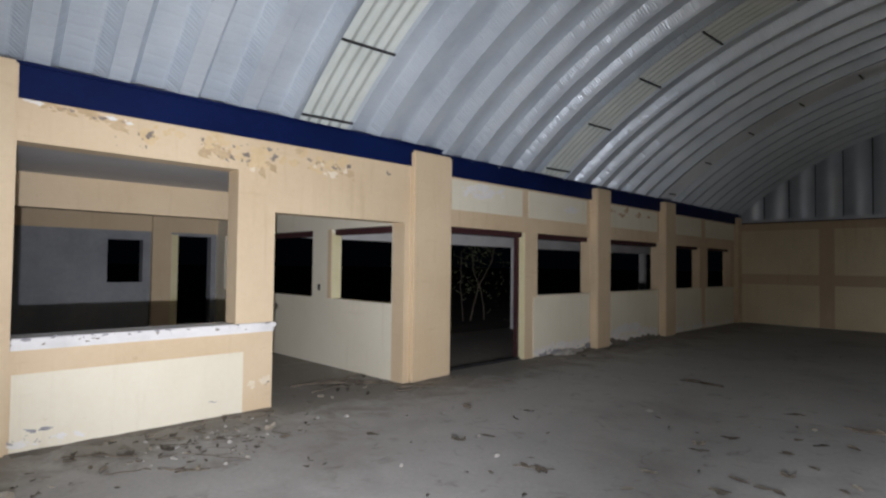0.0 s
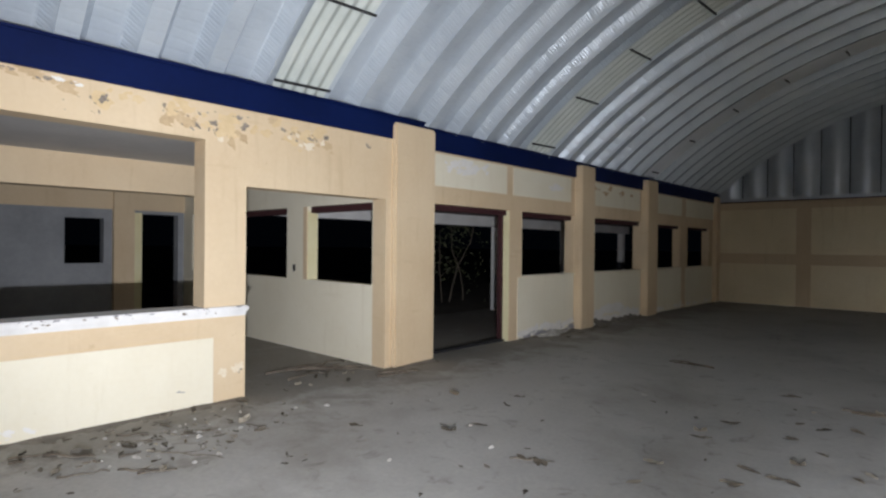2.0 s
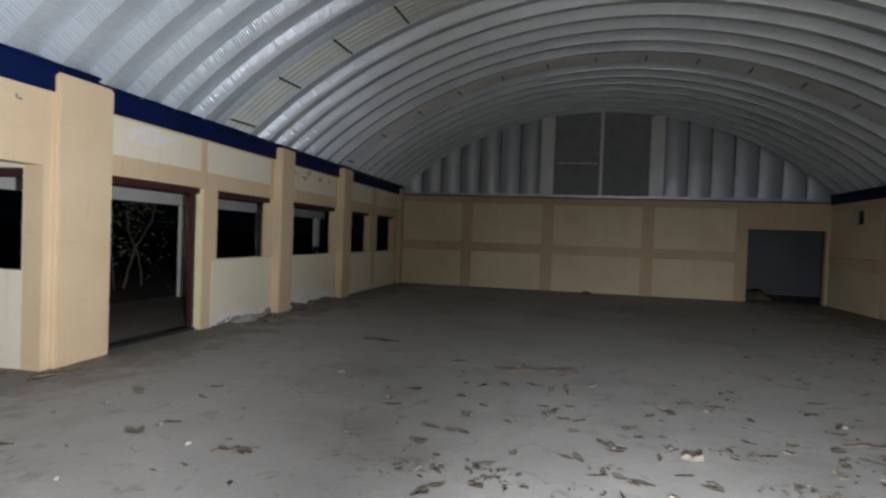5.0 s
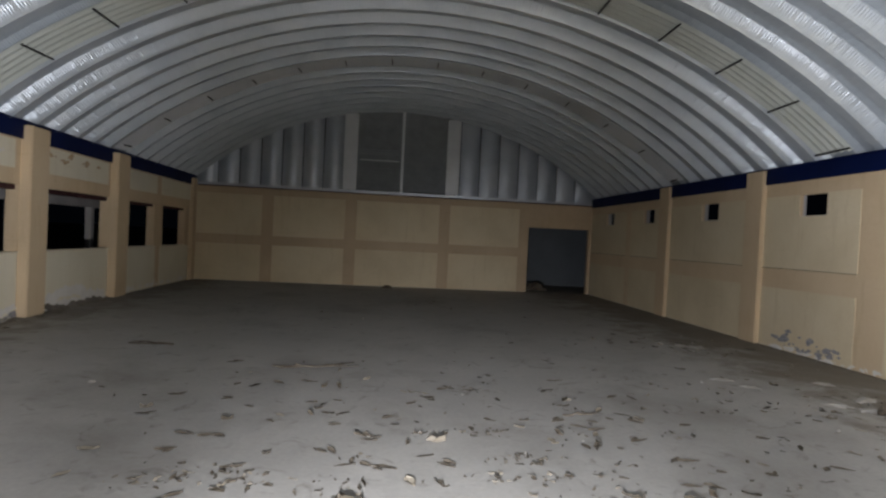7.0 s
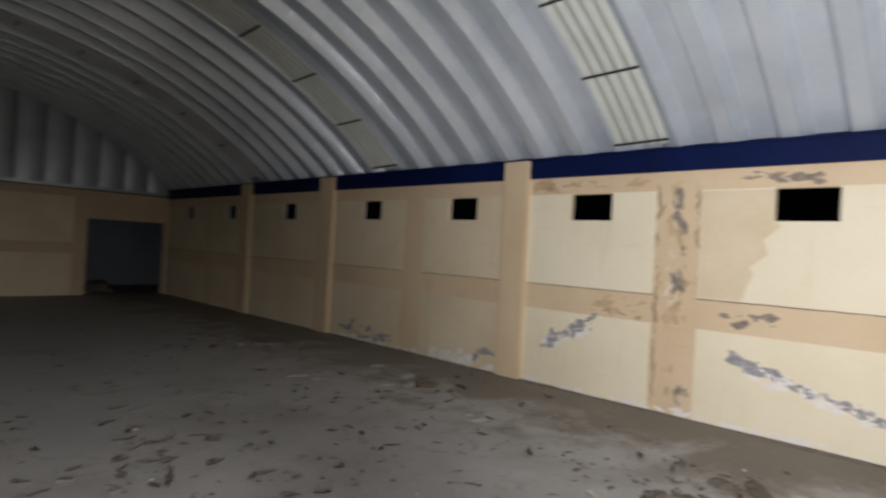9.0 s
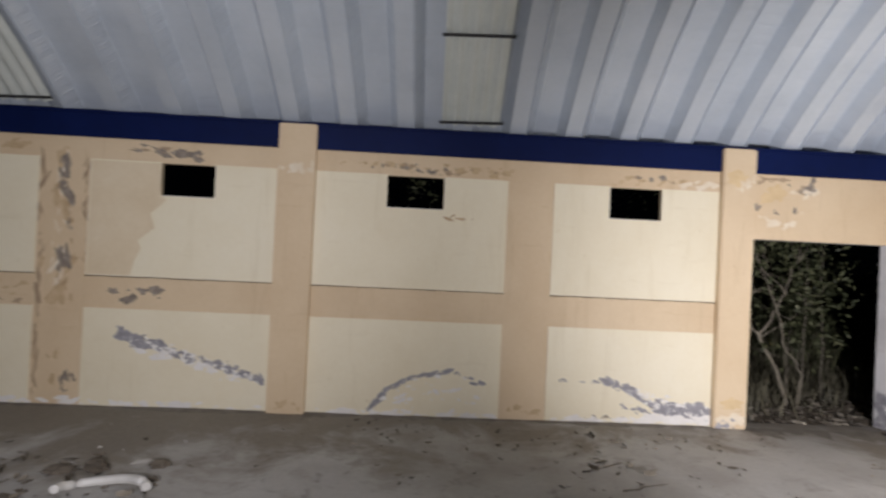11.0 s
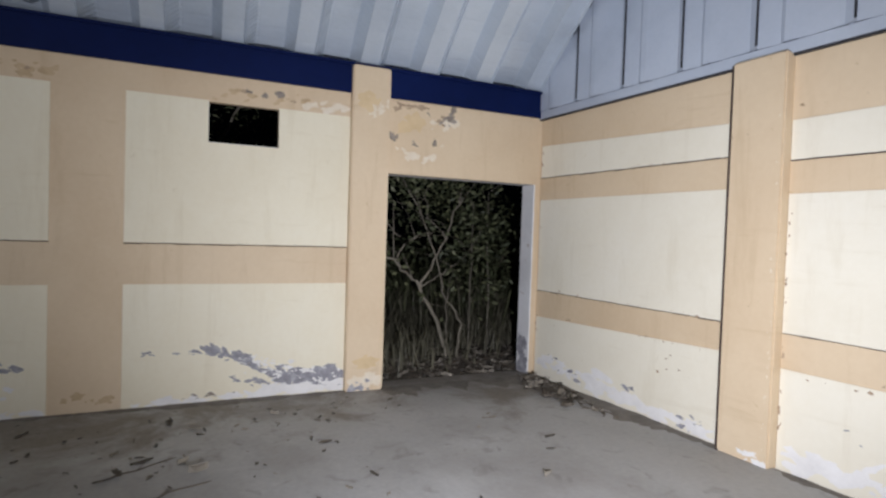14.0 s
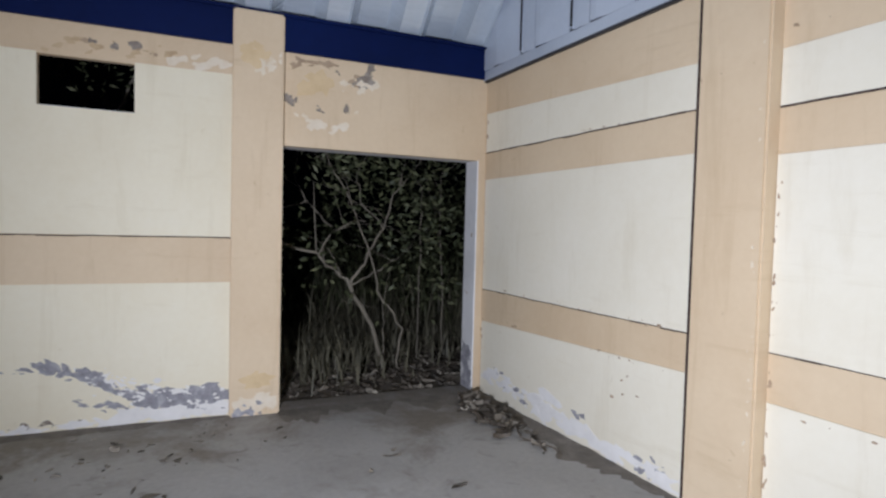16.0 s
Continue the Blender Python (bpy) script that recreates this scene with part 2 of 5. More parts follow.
GABLE = sheet_material("galvanised_gable", (0.54, 0.59, 0.67), (0.45, 0.50, 0.57), (0.61, 0.66, 0.73), 1.0)


# ---- building blocks ----
def mesh_of(name, bm, material, smooth=False):
    me = bpy.data.meshes.new(name)
    bmesh.ops.recalc_face_normals(bm, faces=bm.faces)
    if smooth:
        for f in bm.faces:
            f.smooth = True
    bm.to_mesh(me)
    bm.free()
    for mt in (material if isinstance(material, (list, tuple)) else [material]):
        me.materials.append(mt)
    return me


def part(name, bm, material, parent=None, label="", smooth=False):
    ob = new(name, mesh_of(name, bm, material, smooth))
    ob.parent = parent
    return tagged(ob, label)


def empty(name, x=0, y=0, z=0, rz=0):
    ob = new(name)
    ob.matrix_basis = pose(x, y, z, 0, 0, rz)
    return ob


def box(bm, x0, x1, y0, y1, z0, z1, bevel=0.0):
    vs = [bm.verts.new((x, y, z)) for x in (x0, x1) for y in (y0, y1) for z in (z0, z1)]
    fs = [bm.faces.new([vs[i] for i in q]) for q in ((0, 1, 3, 2), (4, 6, 7, 5), (0, 4, 5, 1), (2, 3, 7, 6), (0, 2, 6, 4), (1, 5, 7, 3))]
    if bevel:
        es = {e for f in fs for e in f.edges}
        bmesh.ops.bevel(bm, geom=list(es), offset=bevel, segments=2, affect="EDGES")


def boxed(name, material, dims, parent=None, label="", bevel=0.0):
    bm = bmesh.new()
    box(bm, *dims, bevel)
    return part(name, bm, material, parent, label)


def pierced(axis, face, back, u0, u1, z0, z1, holes=()):
    """A wall across axis 'x' or 'y' between face and back, over u0..u1 and z0..z1, with rectangular holes (u0, u1, z0, z1) right through."""
    bm = bmesh.new()
    us = sorted({u0, u1, *[min(max(h[i], u0), u1) for h in holes for i in (0, 1)]})
    zs = sorted({z0, z1, *[min(max(h[i], z0), z1) for h in holes for i in (2, 3)]})
    solid = {}
    for i in range(len(us) - 1):
        for j in range(len(zs) - 1):
            u, z = (us[i] + us[i + 1]) / 2, (zs[j] + zs[j + 1]) / 2
            solid[i, j] = not any(h[0] < u < h[1] and h[2] < z < h[3] for h in holes)
    cache = {}

    def vert(d, u, z):
        k = (d, u, z)
        if k not in cache:
            cache[k] = bm.verts.new((d, u, z) if axis == "x" else (u, d, z))
        return cache[k]

    for (i, j), s in solid.items():
        if not s:
            continue
        a, b, c, d = us[i], us[i + 1], zs[j], zs[j + 1]
        for w in (face, back):
            bm.faces.new([vert(w, a, c), vert(w, b, c), vert(w, b, d), vert(w, a, d)])
        for (di, dj), (p, q) in (((-1, 0), ((a, c), (a, d))), ((1, 0), ((b, c), (b, d))), ((0, -1), ((a, c), (b, c))), ((0, 1), ((a, d), (b, d)))):
            if not solid.get((i + di, j + dj), False):
                bm.faces.new([vert(face, *p), vert(face, *q), vert(back, *q), vert(back, *p)])
    return bm


def structure(ob, label, category):
    return tagged(ob, label, category, "", "structure")


# ---- ground and floors ----
bm = bmesh.new()
bmesh.ops.create_circle(bm, cap_ends=True, segments=48, radius=400)
bmesh.ops.translate(bm, verts=bm.verts, vec=(0, 0, -0.03))
structure(part("ground", bm, EARTH), "dark bare earth around the hall at night", "ground")
structure(boxed("floor", CONCRETE, (XL - 0.25, XR + 0.2, YN - 0.2, YF + 0.2, -0.2, 0.0)), "dusty grey concrete slab with dead leaves and stains", "floor")
structure(boxed("floor_side_room", CONCRETE, (-12.2, XL - 0.25, -4.0, 5.5, -0.2, -0.004)), "dusty concrete floor of the room behind the counter", "floor")
structure(boxed("floor_veranda", CONCRETE, (-9.5, XL - 0.25, 5.5, 19.0, -0.3, -0.028)), "dusty concrete floor of the outer veranda", "floor")
structure(boxed("floor_annex", CONCRETE, (2.5, 8.0, YF + 0.2, 23.2, -0.2, -0.004)), "dark concrete floor of the annex", "floor")

# ---- right wall ----
WIN_R = [(-3.29, -2.71), (-0.88, -0.265), (1.565, 2.13), (3.95, 4.53), (6.17, 6.76), (8.42, 9.00), (11.25, 11.86), (13.98, 14.56), (16.48, 17.08)]
DOOR_R = (-6.03, -4.30)
holes = [(a, b, 2.245, 2.59) for a, b in WIN_R] + [(*DOOR_R, -1.0, 2.10)]
wall_right = structure(part("wall_right", pierced("x", XR, XR + 0.06, YN, YF, -0.1, 3.06, holes), TAN), "tan painted block wall with cream panels and small high openings", "wall")
part("outer_leaf", pierced("x", XR + 0.06, XR + 0.22, YN, YF, -0.1, 3.06, [(a - 0.14, b + 0.14, 2.18, 2.70) for a, b in WIN_R] + [(*DOOR_R, -1.0, 2.10)]), PLASTER, wall_right, "rough rendered outer leaf of the wall")
COL_R = [(-4.31, -3.94), (0.50, 0.90), (5.20, 5.63), (9.83, 10.30), (13.15, 13.62)]
PIL_R = [(-2.09, -1.58), (2.86, 3.38), (7.30, 7.80), (15.30, 15.62)]
for a, b in COL_R:
    ob = boxed("pillar", TAN, (XR - 0.085, XR + 0.02, a, b, 0.0, 3.08), bevel=0.012)
    structure(ob, "tan painted concrete pillar that cuts the blue beam", "pillar")


def panels(parent, axis, face, out, spans, rows, hole_list=(), paint=None):
    """Cream fields a few millimetres proud of the wall, with a cracked joint under the upper ones."""
    for a, b in spans:
        for z0, z1, joint in rows:
            hs = [h for h in hole_list if h[0] < b and h[1] > a and h[2] < z1 and h[3] > z0]
            part("panel", pierced(axis, face + out * 0.008, face - out * 0.001, a, b, z0, z1, hs), paint or CREAM, parent)
            if joint:
                bm = bmesh.new()
                k = max(3, int((b - a) / 0.12))
                for i in range(k):
                    u0, u1 = a + (b - a) * i / k, a + (b - a) * (i + 1) / k
                    t = 0.005 + 0.005 * random.random()
                    zj = joint - 0.004 * random.random()
                    d0, d1 = sorted((face + out * 0.0095, face))
                    if axis == "x":
                        box(bm, d0, d1, u0, u1, zj - t, zj)
                    else:
                        box(bm, u0, u1, d0, d1, zj - t, zj)
                part("crack", bm, CRACK, parent)


edges = [-3.94, *[v for s in sorted(COL_R[1:] + PIL_R) for v in s], YF - 0.02]
spans_r = list(zip(edges[0::2], edges[1::2]))
for k, span in enumerate(spans_r):                # the far fields are darker and yellower
    panels(wall_right, "x", XR, -1, [span], [(0.0, 1.03, 0), (1.375, 2.60, 1.375)], [(a, b, 2.245, 2.60) for a, b in WIN_R], DULLCREAM if span[0] > 5.0 else YELLOWCREAM)
for a, b in WIN_R:
    part("window_reveal", pierced("x", XR + 0.002, XR + 0.062, a - 0.0, b + 0.0, 2.235, 2.249), WHITE, wall_right)
boxed("door_jamb", WHITE, (XR - 0.004, XR + 0.225, DOOR_R[0] - 0.002, DOOR_R[0] + 0.012, 0.0, 2.10), wall_right, "whitewashed door jamb worn grey at the foot")

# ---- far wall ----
wall_far = structure(part("wall_far", pierced("y", YF, YF + 0.16, XL - 0.2, XR + 0.16, -0.1, 2.985, [(4.35, 6.36, -1, 2.10)]), DULLTAN), "tan painted wall with two rows of cream panels", "wall")
panels(wall_far, "y", YF, -1, [(-6.02, -4.07), (-3.72, -1.54), (-1.18, 1.42), (1.77, 4.02)], [(0.0, 1.13, 0), (1.42, 2.66, 0)], paint=DULLCREAM)

# ---- near wall ----
wall_near = structure(part("wall_near", pierced("y", YN, YN - 0.16, XL - 0.2, XR + 0.16, -0.1, 2.80), TAN), "tan painted end wall with cream panels and cracked joints", "wall")
near_things = [wall_near]
NEAR_SPANS = [(4.12, 6.42), (1.15, 3.70), (-1.30, 0.62), (-3.75, -1.83), (-6.05, -4.28)]
panels(wall_near, "y", YN, 1, NEAR_SPANS[:1], [(0.0, 0.69, 0), (0.94, 1.93, 0.945), (2.17, 2.52, 2.175)])
panels(wall_near, "y", YN, 1, NEAR_SPANS[1:], [(0.0, 0.69, 0), (0.93, 1.875, 0.935), (2.10, 2.37, 2.105)])
for ob in wall_near.children:                     # the painted edges run a little out of level
    for v in ob.data.vertices:
        if v.co.x > 4.0 and abs(v.co.z - 2.52) < 0.01:
            v.co.z -= 0.045 * (6.42 - v.co.x)
        if v.co.x > 4.0 and abs(v.co.z - 0.69) < 0.006:
            v.co.z += 0.030 * (6.42 - v.co.x) - 0.04
for a, b in ((3.705, 4.10), (0.62, 1.15), (-1.83, -1.30), (-4.28, -3.75)):
    ob = boxed("pillar", TAN, (a, b, YN - 0.02, YN + 0.09, 0.0, 2.83), bevel=0.012)
    near_things.append(structure(ob, "tan painted concrete pillar with chipped edges", "pillar"))
boxed("wall_cap", IRON, (XL, XR, YN - 0.01, YN + 0.03, 2.80, 2.818), wall_near)
boxed("wall_cap", MAROON, (XL, XR, YF - 0.03, YF + 0.01, 2.865, 2.90), wall_far, "dark maroon strip along the wall head")
boxed("crack", CRACK, (4.098, 4.105, YN, YN + 0.0915, 0.0, 2.81), wall_near)

# ---- left wall ----
XC = -5.97                                        # face of the counter's frontage
wall_left = structure(part("wall_left", pierced("x", XL, XL - 0.2, 5.30, YF, -0.1, 3.06,
    [(5.30, 8.02, -1, 2.13), (8.37, 10.06, 1.05, 2.13), (10.60, 13.05, 1.05, 2.13), (13.98, 15.42, 1.02, 2.11), (15.94, 17.62, 1.02, 2.11)]), TAN),
    "tan painted wall with a doorway and unglazed windows", "wall")
for a, b in ((8.37, 10.06), (10.60, 13.05), (13.98, 15.42), (15.94, 17.62)):
    boxed("sill", CREAM, (XL - 0.2, XL + 0.03, a - 0.01, b + 0.0, 1.035, 1.06), wall_left, bevel=0.006)
boxed("jamb_paint", YELLOW, (XL - 0.19, XL - 0.004, 8.012, 8.022, 0.0, 2.12), wall_left)
for a, b in ((6.08, 8.01), (8.37, 10.06), (10.60, 13.05), (13.98, 15.42), (15.94, 17.62)):
    boxed("lintel_edge", MAROON, (XL - 0.19, XL - 0.06, a + 0.002, b - 0.002, 2.045, 2.125), wall_left, "dark maroon board under the opening head")
boxed("threshold", IRON, (XL - 0.19, XL - 0.08, 6.08, 8.01, 0.0, 0.035), wall_left, "dark iron threshold", 0.006)
boxed("door_stop", MAROON, (XL - 0.19, XL - 0.12, 7.955, 8.01, 0.035, 2.045), wall_left, "dark maroon door stop")
panels(wall_left, "x", XL, 1, [(8.25, 10.05), (10.62, 13.02), (13.7, 15.5), (15.8, 17.9)], [(0.0, 1.03, 0)])
panels(wall_left, "x", XL, 1, [(6.08, 7.93), (8.10, 9.93), (10.5, 12.95), (13.7, 15.5), (15.8, 18.2)], [(2.38, 2.83, 0)])
for a, b in ((10.08, 10.58), (13.05, 13.60)):
    structure(boxed("pillar", TAN, (XL - 0.02, XL + 0.16, a, b, 0.0, 3.08), bevel=0.015), "tan painted concrete pillar beside dark window openings", "pillar")
structure(boxed("pillar", TAN, (XL - 0.02, XL + 0.10, 17.95, 18.29, 0.0, 3.05), bevel=0.015), "tan painted corner pillar", "pillar")
bm = bmesh.new()
box(bm, -6.25, -5.90, 5.34, 6.08, 0.0, 3.09, 0.03)
structure(part("pillar", bm, TAN), "broad tan pillar with worn rounded edges", "pillar")
structure(boxed("pillar", TAN, (-6.25, -5.90, 0.62, 1.10, 0.0, 3.17), bevel=0.02), "broad tan pillar beside the serving counter", "pillar")
frontage = structure(part("wall_counter", pierced("x", XC, XC - 0.24, YN, 5.34, -0.1, 3.06, [(1.10, 2.97, 0.87, 2.53), (3.39, 5.245, -1, 2.115)]), TAN),
    "tan painted frontage with a serving hatch and a doorway", "wall")
panels(frontage, "x", XC, 1, [(1.12, 3.06)], [(0.0, 0.63, 0)])
panels(frontage, "x", XC, 1, [(-5.9, -3.2), (-2.8, 0.5)], [(0.0, 1.03, 0), (1.375, 2.60, 1.375)])
bm = bmesh.new()
box(bm, XC - 0.30, XC + 0.065, 1.10, 2.97, 0.872, 0.925, 0.012)
box(bm, XC + 0.0, XC + 0.065, 2.97, 3.40, 0.872, 0.925, 0.012)
box(bm, XC + 0.0, XC + 0.035, 1.10, 3.385, 0.825, 0.872, 0.008)
tagged(part("serving_counter", bm, WHITE), "chipped white concrete counter ledge in the hatch", "counter", "", "structure")

# ---- blue edge beams ----
def edge_beam(x0, x1, y0, y1, z0, z1):
    bm = bmesh.new()
    box(bm, x0, x1, y0, y1, z0, z1, 0.006)
    side = 1 if x0 < 0 else -1
    fx = x1 if side > 0 else x0
    box(bm, min(fx, fx + side * 0.025), max(fx, fx + side * 0.025), y0, y1, z1 - 0.02, z1 + 0.004, 0.003)
    return structure(part("edge_beam", bm, BLUE), "dark blue painted steel edge beam under the vault", "beam")


edge_beam(XR - 0.03, XR + 0.2, YN, YF, 2.825, 3.10)
edge_beam(XL - 0.2, XL + 0.03, 5.9, YF, 2.86, 3.15)
edge_beam(XC - 0.33, XC + 0.02, YN, 5.9, 2.88, 3.17)

# ---- vault ----
PITCH = 0.614
PROFILE = [(0.0, 0.0), (0.012, -0.03), (0.024, 0.0), (0.20, 0.0), (0.28, 0.14), (0.52, 0.14), (0.535, 0.132)]
STRIPS = (-0.91, 3.78, 8.47, 13.16)              # middle lines of the skylight strips


def vault_point(angle, y, lift):
    r = RV + lift
    x = CX + r * math.sin(angle)
    return (x, y + SKEW * (x - CX), CZ + r * math.cos(angle))


def vault():
    bm = bmesh.new()
    uvl = bm.loops.layers.uv.new("UVMap")
    ys = []
    y = 1.52 - PITCH * 14
    while y < YF + 1.0:
        for dy, d in PROFILE:
            under = any(abs(y + dy - yc) < 0.36 for yc in STRIPS)
            ys.append((y + dy, max(d, 0.07) if under else d, dy / PITCH))
        y += PITCH
    steps = 72
    grid, arc = [], radians(42.2)
    for i in range(steps + 1):
        a = -arc + 2 * arc * i / steps
        grid.append([bm.verts.new(vault_point(a, yy, d)) for yy, d, _ in ys])
    for i in range(steps):
        for j in range(len(ys) - 1):
            f = bm.faces.new((grid[i][j], grid[i][j + 1], grid[i + 1][j + 1], grid[i + 1][j]))
            for lp, (p, q) in zip(f.loops, ((i, j), (i, j + 1), (i + 1, j + 1), (i + 1, j))):
                lp[uvl].uv = (RV * 2 * arc * p / steps, ys[q][2] + (1.0 if q == j + 1 and ys[q][2] < ys[j][2] else 0.0))
    return part("ceiling", bm, SHEET)


structure(vault(), "barrel vault of ribbed galvanised steel sheet", "ceiling")


def skylight(yc, sheet=FIBRE, flush=False):
    """A corrugated translucent strip across the vault with flat iron bars; the flush one has short bars."""
    th = empty("skylight_strip", CX, yc, CROWN - 0.05)
    bm = bmesh.new()
    half, arc = 0.31, radians(40.95)
    cols = [(-half + 2 * half * k / 32, -0.016 + 0.021 * math.cos(2 * math.pi * 4.5 * k / 32)) for k in range(33)]
    steps = 60
    rows = []
    for i in range(steps + 1):
        a = -arc + 2 * arc * i / steps
        rows.append([bm.verts.new(vault_point(a, yc + dy, d + (0.045 if flush else 0.0))) for dy, d in cols])
    for i in range(steps):
        for j in range(32):
            bm.faces.new((rows[i][j], rows[i][j + 1], rows[i + 1][j + 1], rows[i + 1][j]))
    me = part("sheet", bm, sheet, th, "corrugated fibreglass sheet", True)
    me.matrix_parent_inverse = th.matrix_basis.inverted()
    for k in range(-6, 8):
        a = radians(40.6 - 6.2 * (k + 6))
        bm = bmesh.new()
        reach = 0.16 if flush else half + 0.03
        box(bm, -0.013, 0.013, -reach, reach, -0.012, 0.004)
        m = Matrix.Translation(vault_point(a, yc, 0.0 if flush else -0.045)) @ Matrix.Rotation(a, 4, "Y") @ Matrix.Rotation(-0.035, 4, "Z")
        bmesh.ops.transform(bm, matrix=m, verts=bm.verts)
        b = part("bar", bm, IRON, th, "flat dark iron bar")
        b.matrix_parent_inverse = th.matrix_basis.inverted()
    return tagged(th, "strip of corrugated greenish skylight sheet with iron bars", "skylight", "skylights in the vault")


for yc in STRIPS:
    skylight(yc, UPRIGHT if yc > 10 else FIBRE, yc > 10)


# ---- gables ----
def arch_z(x):
    return CZ + math.sqrt((RV + 0.05) ** 2 - (x - CX) ** 2)


def gable(name, y, out, z0, spans, rib, label, slanted=False):
    """Upright ribbed sheets, each its own piece, cut to the vault's curve."""
    base = structure(boxed("gable_rail", GABLE, (XL - 0.1, XR + 0.1, min(y, y + out * 0.05), max(y, y + out * 0.03), z0 - 0.085, z0 - 0.004)), "galvanised rail along the wall head", "trim")
    base.name = name
    for a, b in spans:
        bm = bmesh.new()
        w = b - a
        deep = 0.15 if b < 0 else 0.06
        prof = [(0, 0.0), (0.01, 0.012), (0.02, 0.0), (0.02 + rib[0], 0.0), (0.03 + rib[0], -0.5 * rib[1]), (0.06 + rib[0], -rib[1]), (0.90, -rib[1]), (0.97, -0.4 * rib[1]), (1.0, 0.0)]
        if not slanted:                           # deep rounded flutes
            prof = [(0.0, -deep), (0.02, -deep)] + [(0.03 + 0.95 * k / 12, -deep + deep * math.sin(math.pi * k / 12) ** 0.8) for k in range(1, 12)] + [(0.985, -deep), (1.0, -deep)]
        if slanted:
            prof = [(0, 0.045), (0.01, 0.052), (0.025, 0.045), (0.15, 0.0), (0.20, 0.002), (0.62, 0.050), (0.70, 0.052), (0.76, 0.030), (1.0, 0.042)]
        pts = [(a + w * u, y + out * d) for u, d in prof]
        lo = [bm.verts.new((px, py, z0 + (0.022 * max(0.0, 0.55 - (px - a) / w) if slanted else 0.0))) for px, py in pts]
        hi = [bm.verts.new((px, py, arch_z(px))) for px, py in pts]
        for i in range(len(pts) - 1):
            bm.faces.new((lo[i], lo[i + 1], hi[i + 1], hi[i]))
        lo2 = [bm.verts.new((px, py - out * 0.01, z0)) for px, py in pts]
        hi2 = [bm.verts.new((px, py - out * 0.01, arch_z(px))) for px, py in pts]
        for i in range(len(pts) - 1):
            bm.faces.new((lo2[i], lo2[i + 1], hi2[i + 1], hi2[i]))
        for p, q in ((0, 0), (-1, -1)):
            bm.faces.new((lo[p], hi[p], hi2[q], lo2[q]))
        part("sheet", bm, GABLE, base)
        zt = min(arch_z(a), arch_z(a + 0.02)) - 0.005
        lap = 0.046 if slanted else -deep
        y0, y1 = sorted((y + out * lap, y + out * (lap + 0.014)))
        boxed("seam", IRON, (a + 0.002, a + (0.014 if slanted else 0.035), y0, y1, z0 + 0.02, max(z0 + 0.03, zt)), base)
    return tagged(base, label)


def steps_of(a, b, w):
    k = max(1, round((b - a) / w))
    return [(a + (b - a) * i / k, a + (b - a) * (i + 1) / k) for i in range(k)]


gable_far = gable("wall_gable_far", YF + 0.02, -1, 2.985, steps_of(-6.1, -1.66, 0.618) + steps_of(1.99, 6.45, 0.618), (0.46, 0.16), "far gable of upright galvanised sheets with a louvre")
gable_near = gable("wall_gable_near", YN + 0.012, 1, 2.90, steps_of(-6.1, 6.45, 0.62), (0.62, 0.09), "near gable of upright ribbed galvanised sheets", True)
# dark strip added for the shade under the lifted sheet bottoms
boxed("backing", IRON, (XL, XR, YN - 0.02, YN - 0.005, 2.88, 2.97), gable_near, "dark strip standing for the shade in the gap behind the sheets")
near_things.append(gable_near)
TURN_NEAR = Matrix.Translation((XR, YN, 0)) @ Matrix.Rotation(0.055, 4, "Z") @ Matrix.Translation((-XR, -YN, 0))
for ob in near_things:                            # the end wall stands a little out of square
    ob.matrix_basis = TURN_NEAR
for a, b in ((-1.66, -1.24), (1.575, 1.99)):
    bm = bmesh.new()
    box(bm, a, b, YF - 0.02, YF + 0.05, 2.99, arch_z(max(abs(a), abs(b)) * (1 if a > 0 else -1)), 0.02)
    part("upright", bm, UPRIGHT, gable_far, "broad flat galvanised upright")
boxed("mullion", UPRIGHT, (0.13, 0.215, YF - 0.01, YF + 0.05, 2.99, arch_z(0.1)), gable_far, "narrow galvanised mullion")
boxed("rail", UPRIGHT, (-1.15, 0.06, YF - 0.02, YF + 0.04, 3.935, 3.965), gable_far, "bright cross rail")
for z in (4.13, 4.20, 4.27):
    boxed("rail", GABLE, (-1.2, 0.05, YF + 0.0, YF + 0.04, z, z + 0.014), gable_far, "thin dull cross rail")
for a, b in ((-1.24, 0.13), (0.215, 1.575)):
    z = 3.02
    while z < arch_z(a if abs(a) > abs(b) else b) + 0.1:
        bm = bmesh.new()
        box(bm, a, b, -0.004, 0.004, 0.0, 0.125)
        bmesh.ops.transform(bm, matrix=Matrix.Translation((0, YF + 0.09, z)) @ Matrix.Rotation(radians(24), 4, "X"), verts=bm.verts)
        part("slat", bm, SLAT, gable_far)
        z += 0.115
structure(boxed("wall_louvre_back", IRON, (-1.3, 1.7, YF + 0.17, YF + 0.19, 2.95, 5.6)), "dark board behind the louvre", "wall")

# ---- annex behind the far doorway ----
annex = structure(part("wall_annex", pierced("y", 21.6, 21.75, 2.5, 8.0, -0.1, 2.9), ANNEX), "pale blue wall of the unlit annex, darkened in its colour", "wall")
structure(part("wall_annex_side", pierced("x", 7.9, 8.05, YF + 0.16, 21.6, -0.1, 2.9), ANNEX), "pale blue side wall of the annex, darkened in its colour", "wall")
structure(part("wall_annex_inner", pierced("x", 2.6, 2.45, YF + 0.16, 21.6, -0.1, 2.9), ANNEX), "pale blue inner wall of the annex, darkened in its colour", "wall")
structure(boxed("ceiling_annex", SLAB, (2.45, 8.05, YF + 0.16, 21.75, 2.9, 3.0)), "grey slab over the annex", "ceiling")

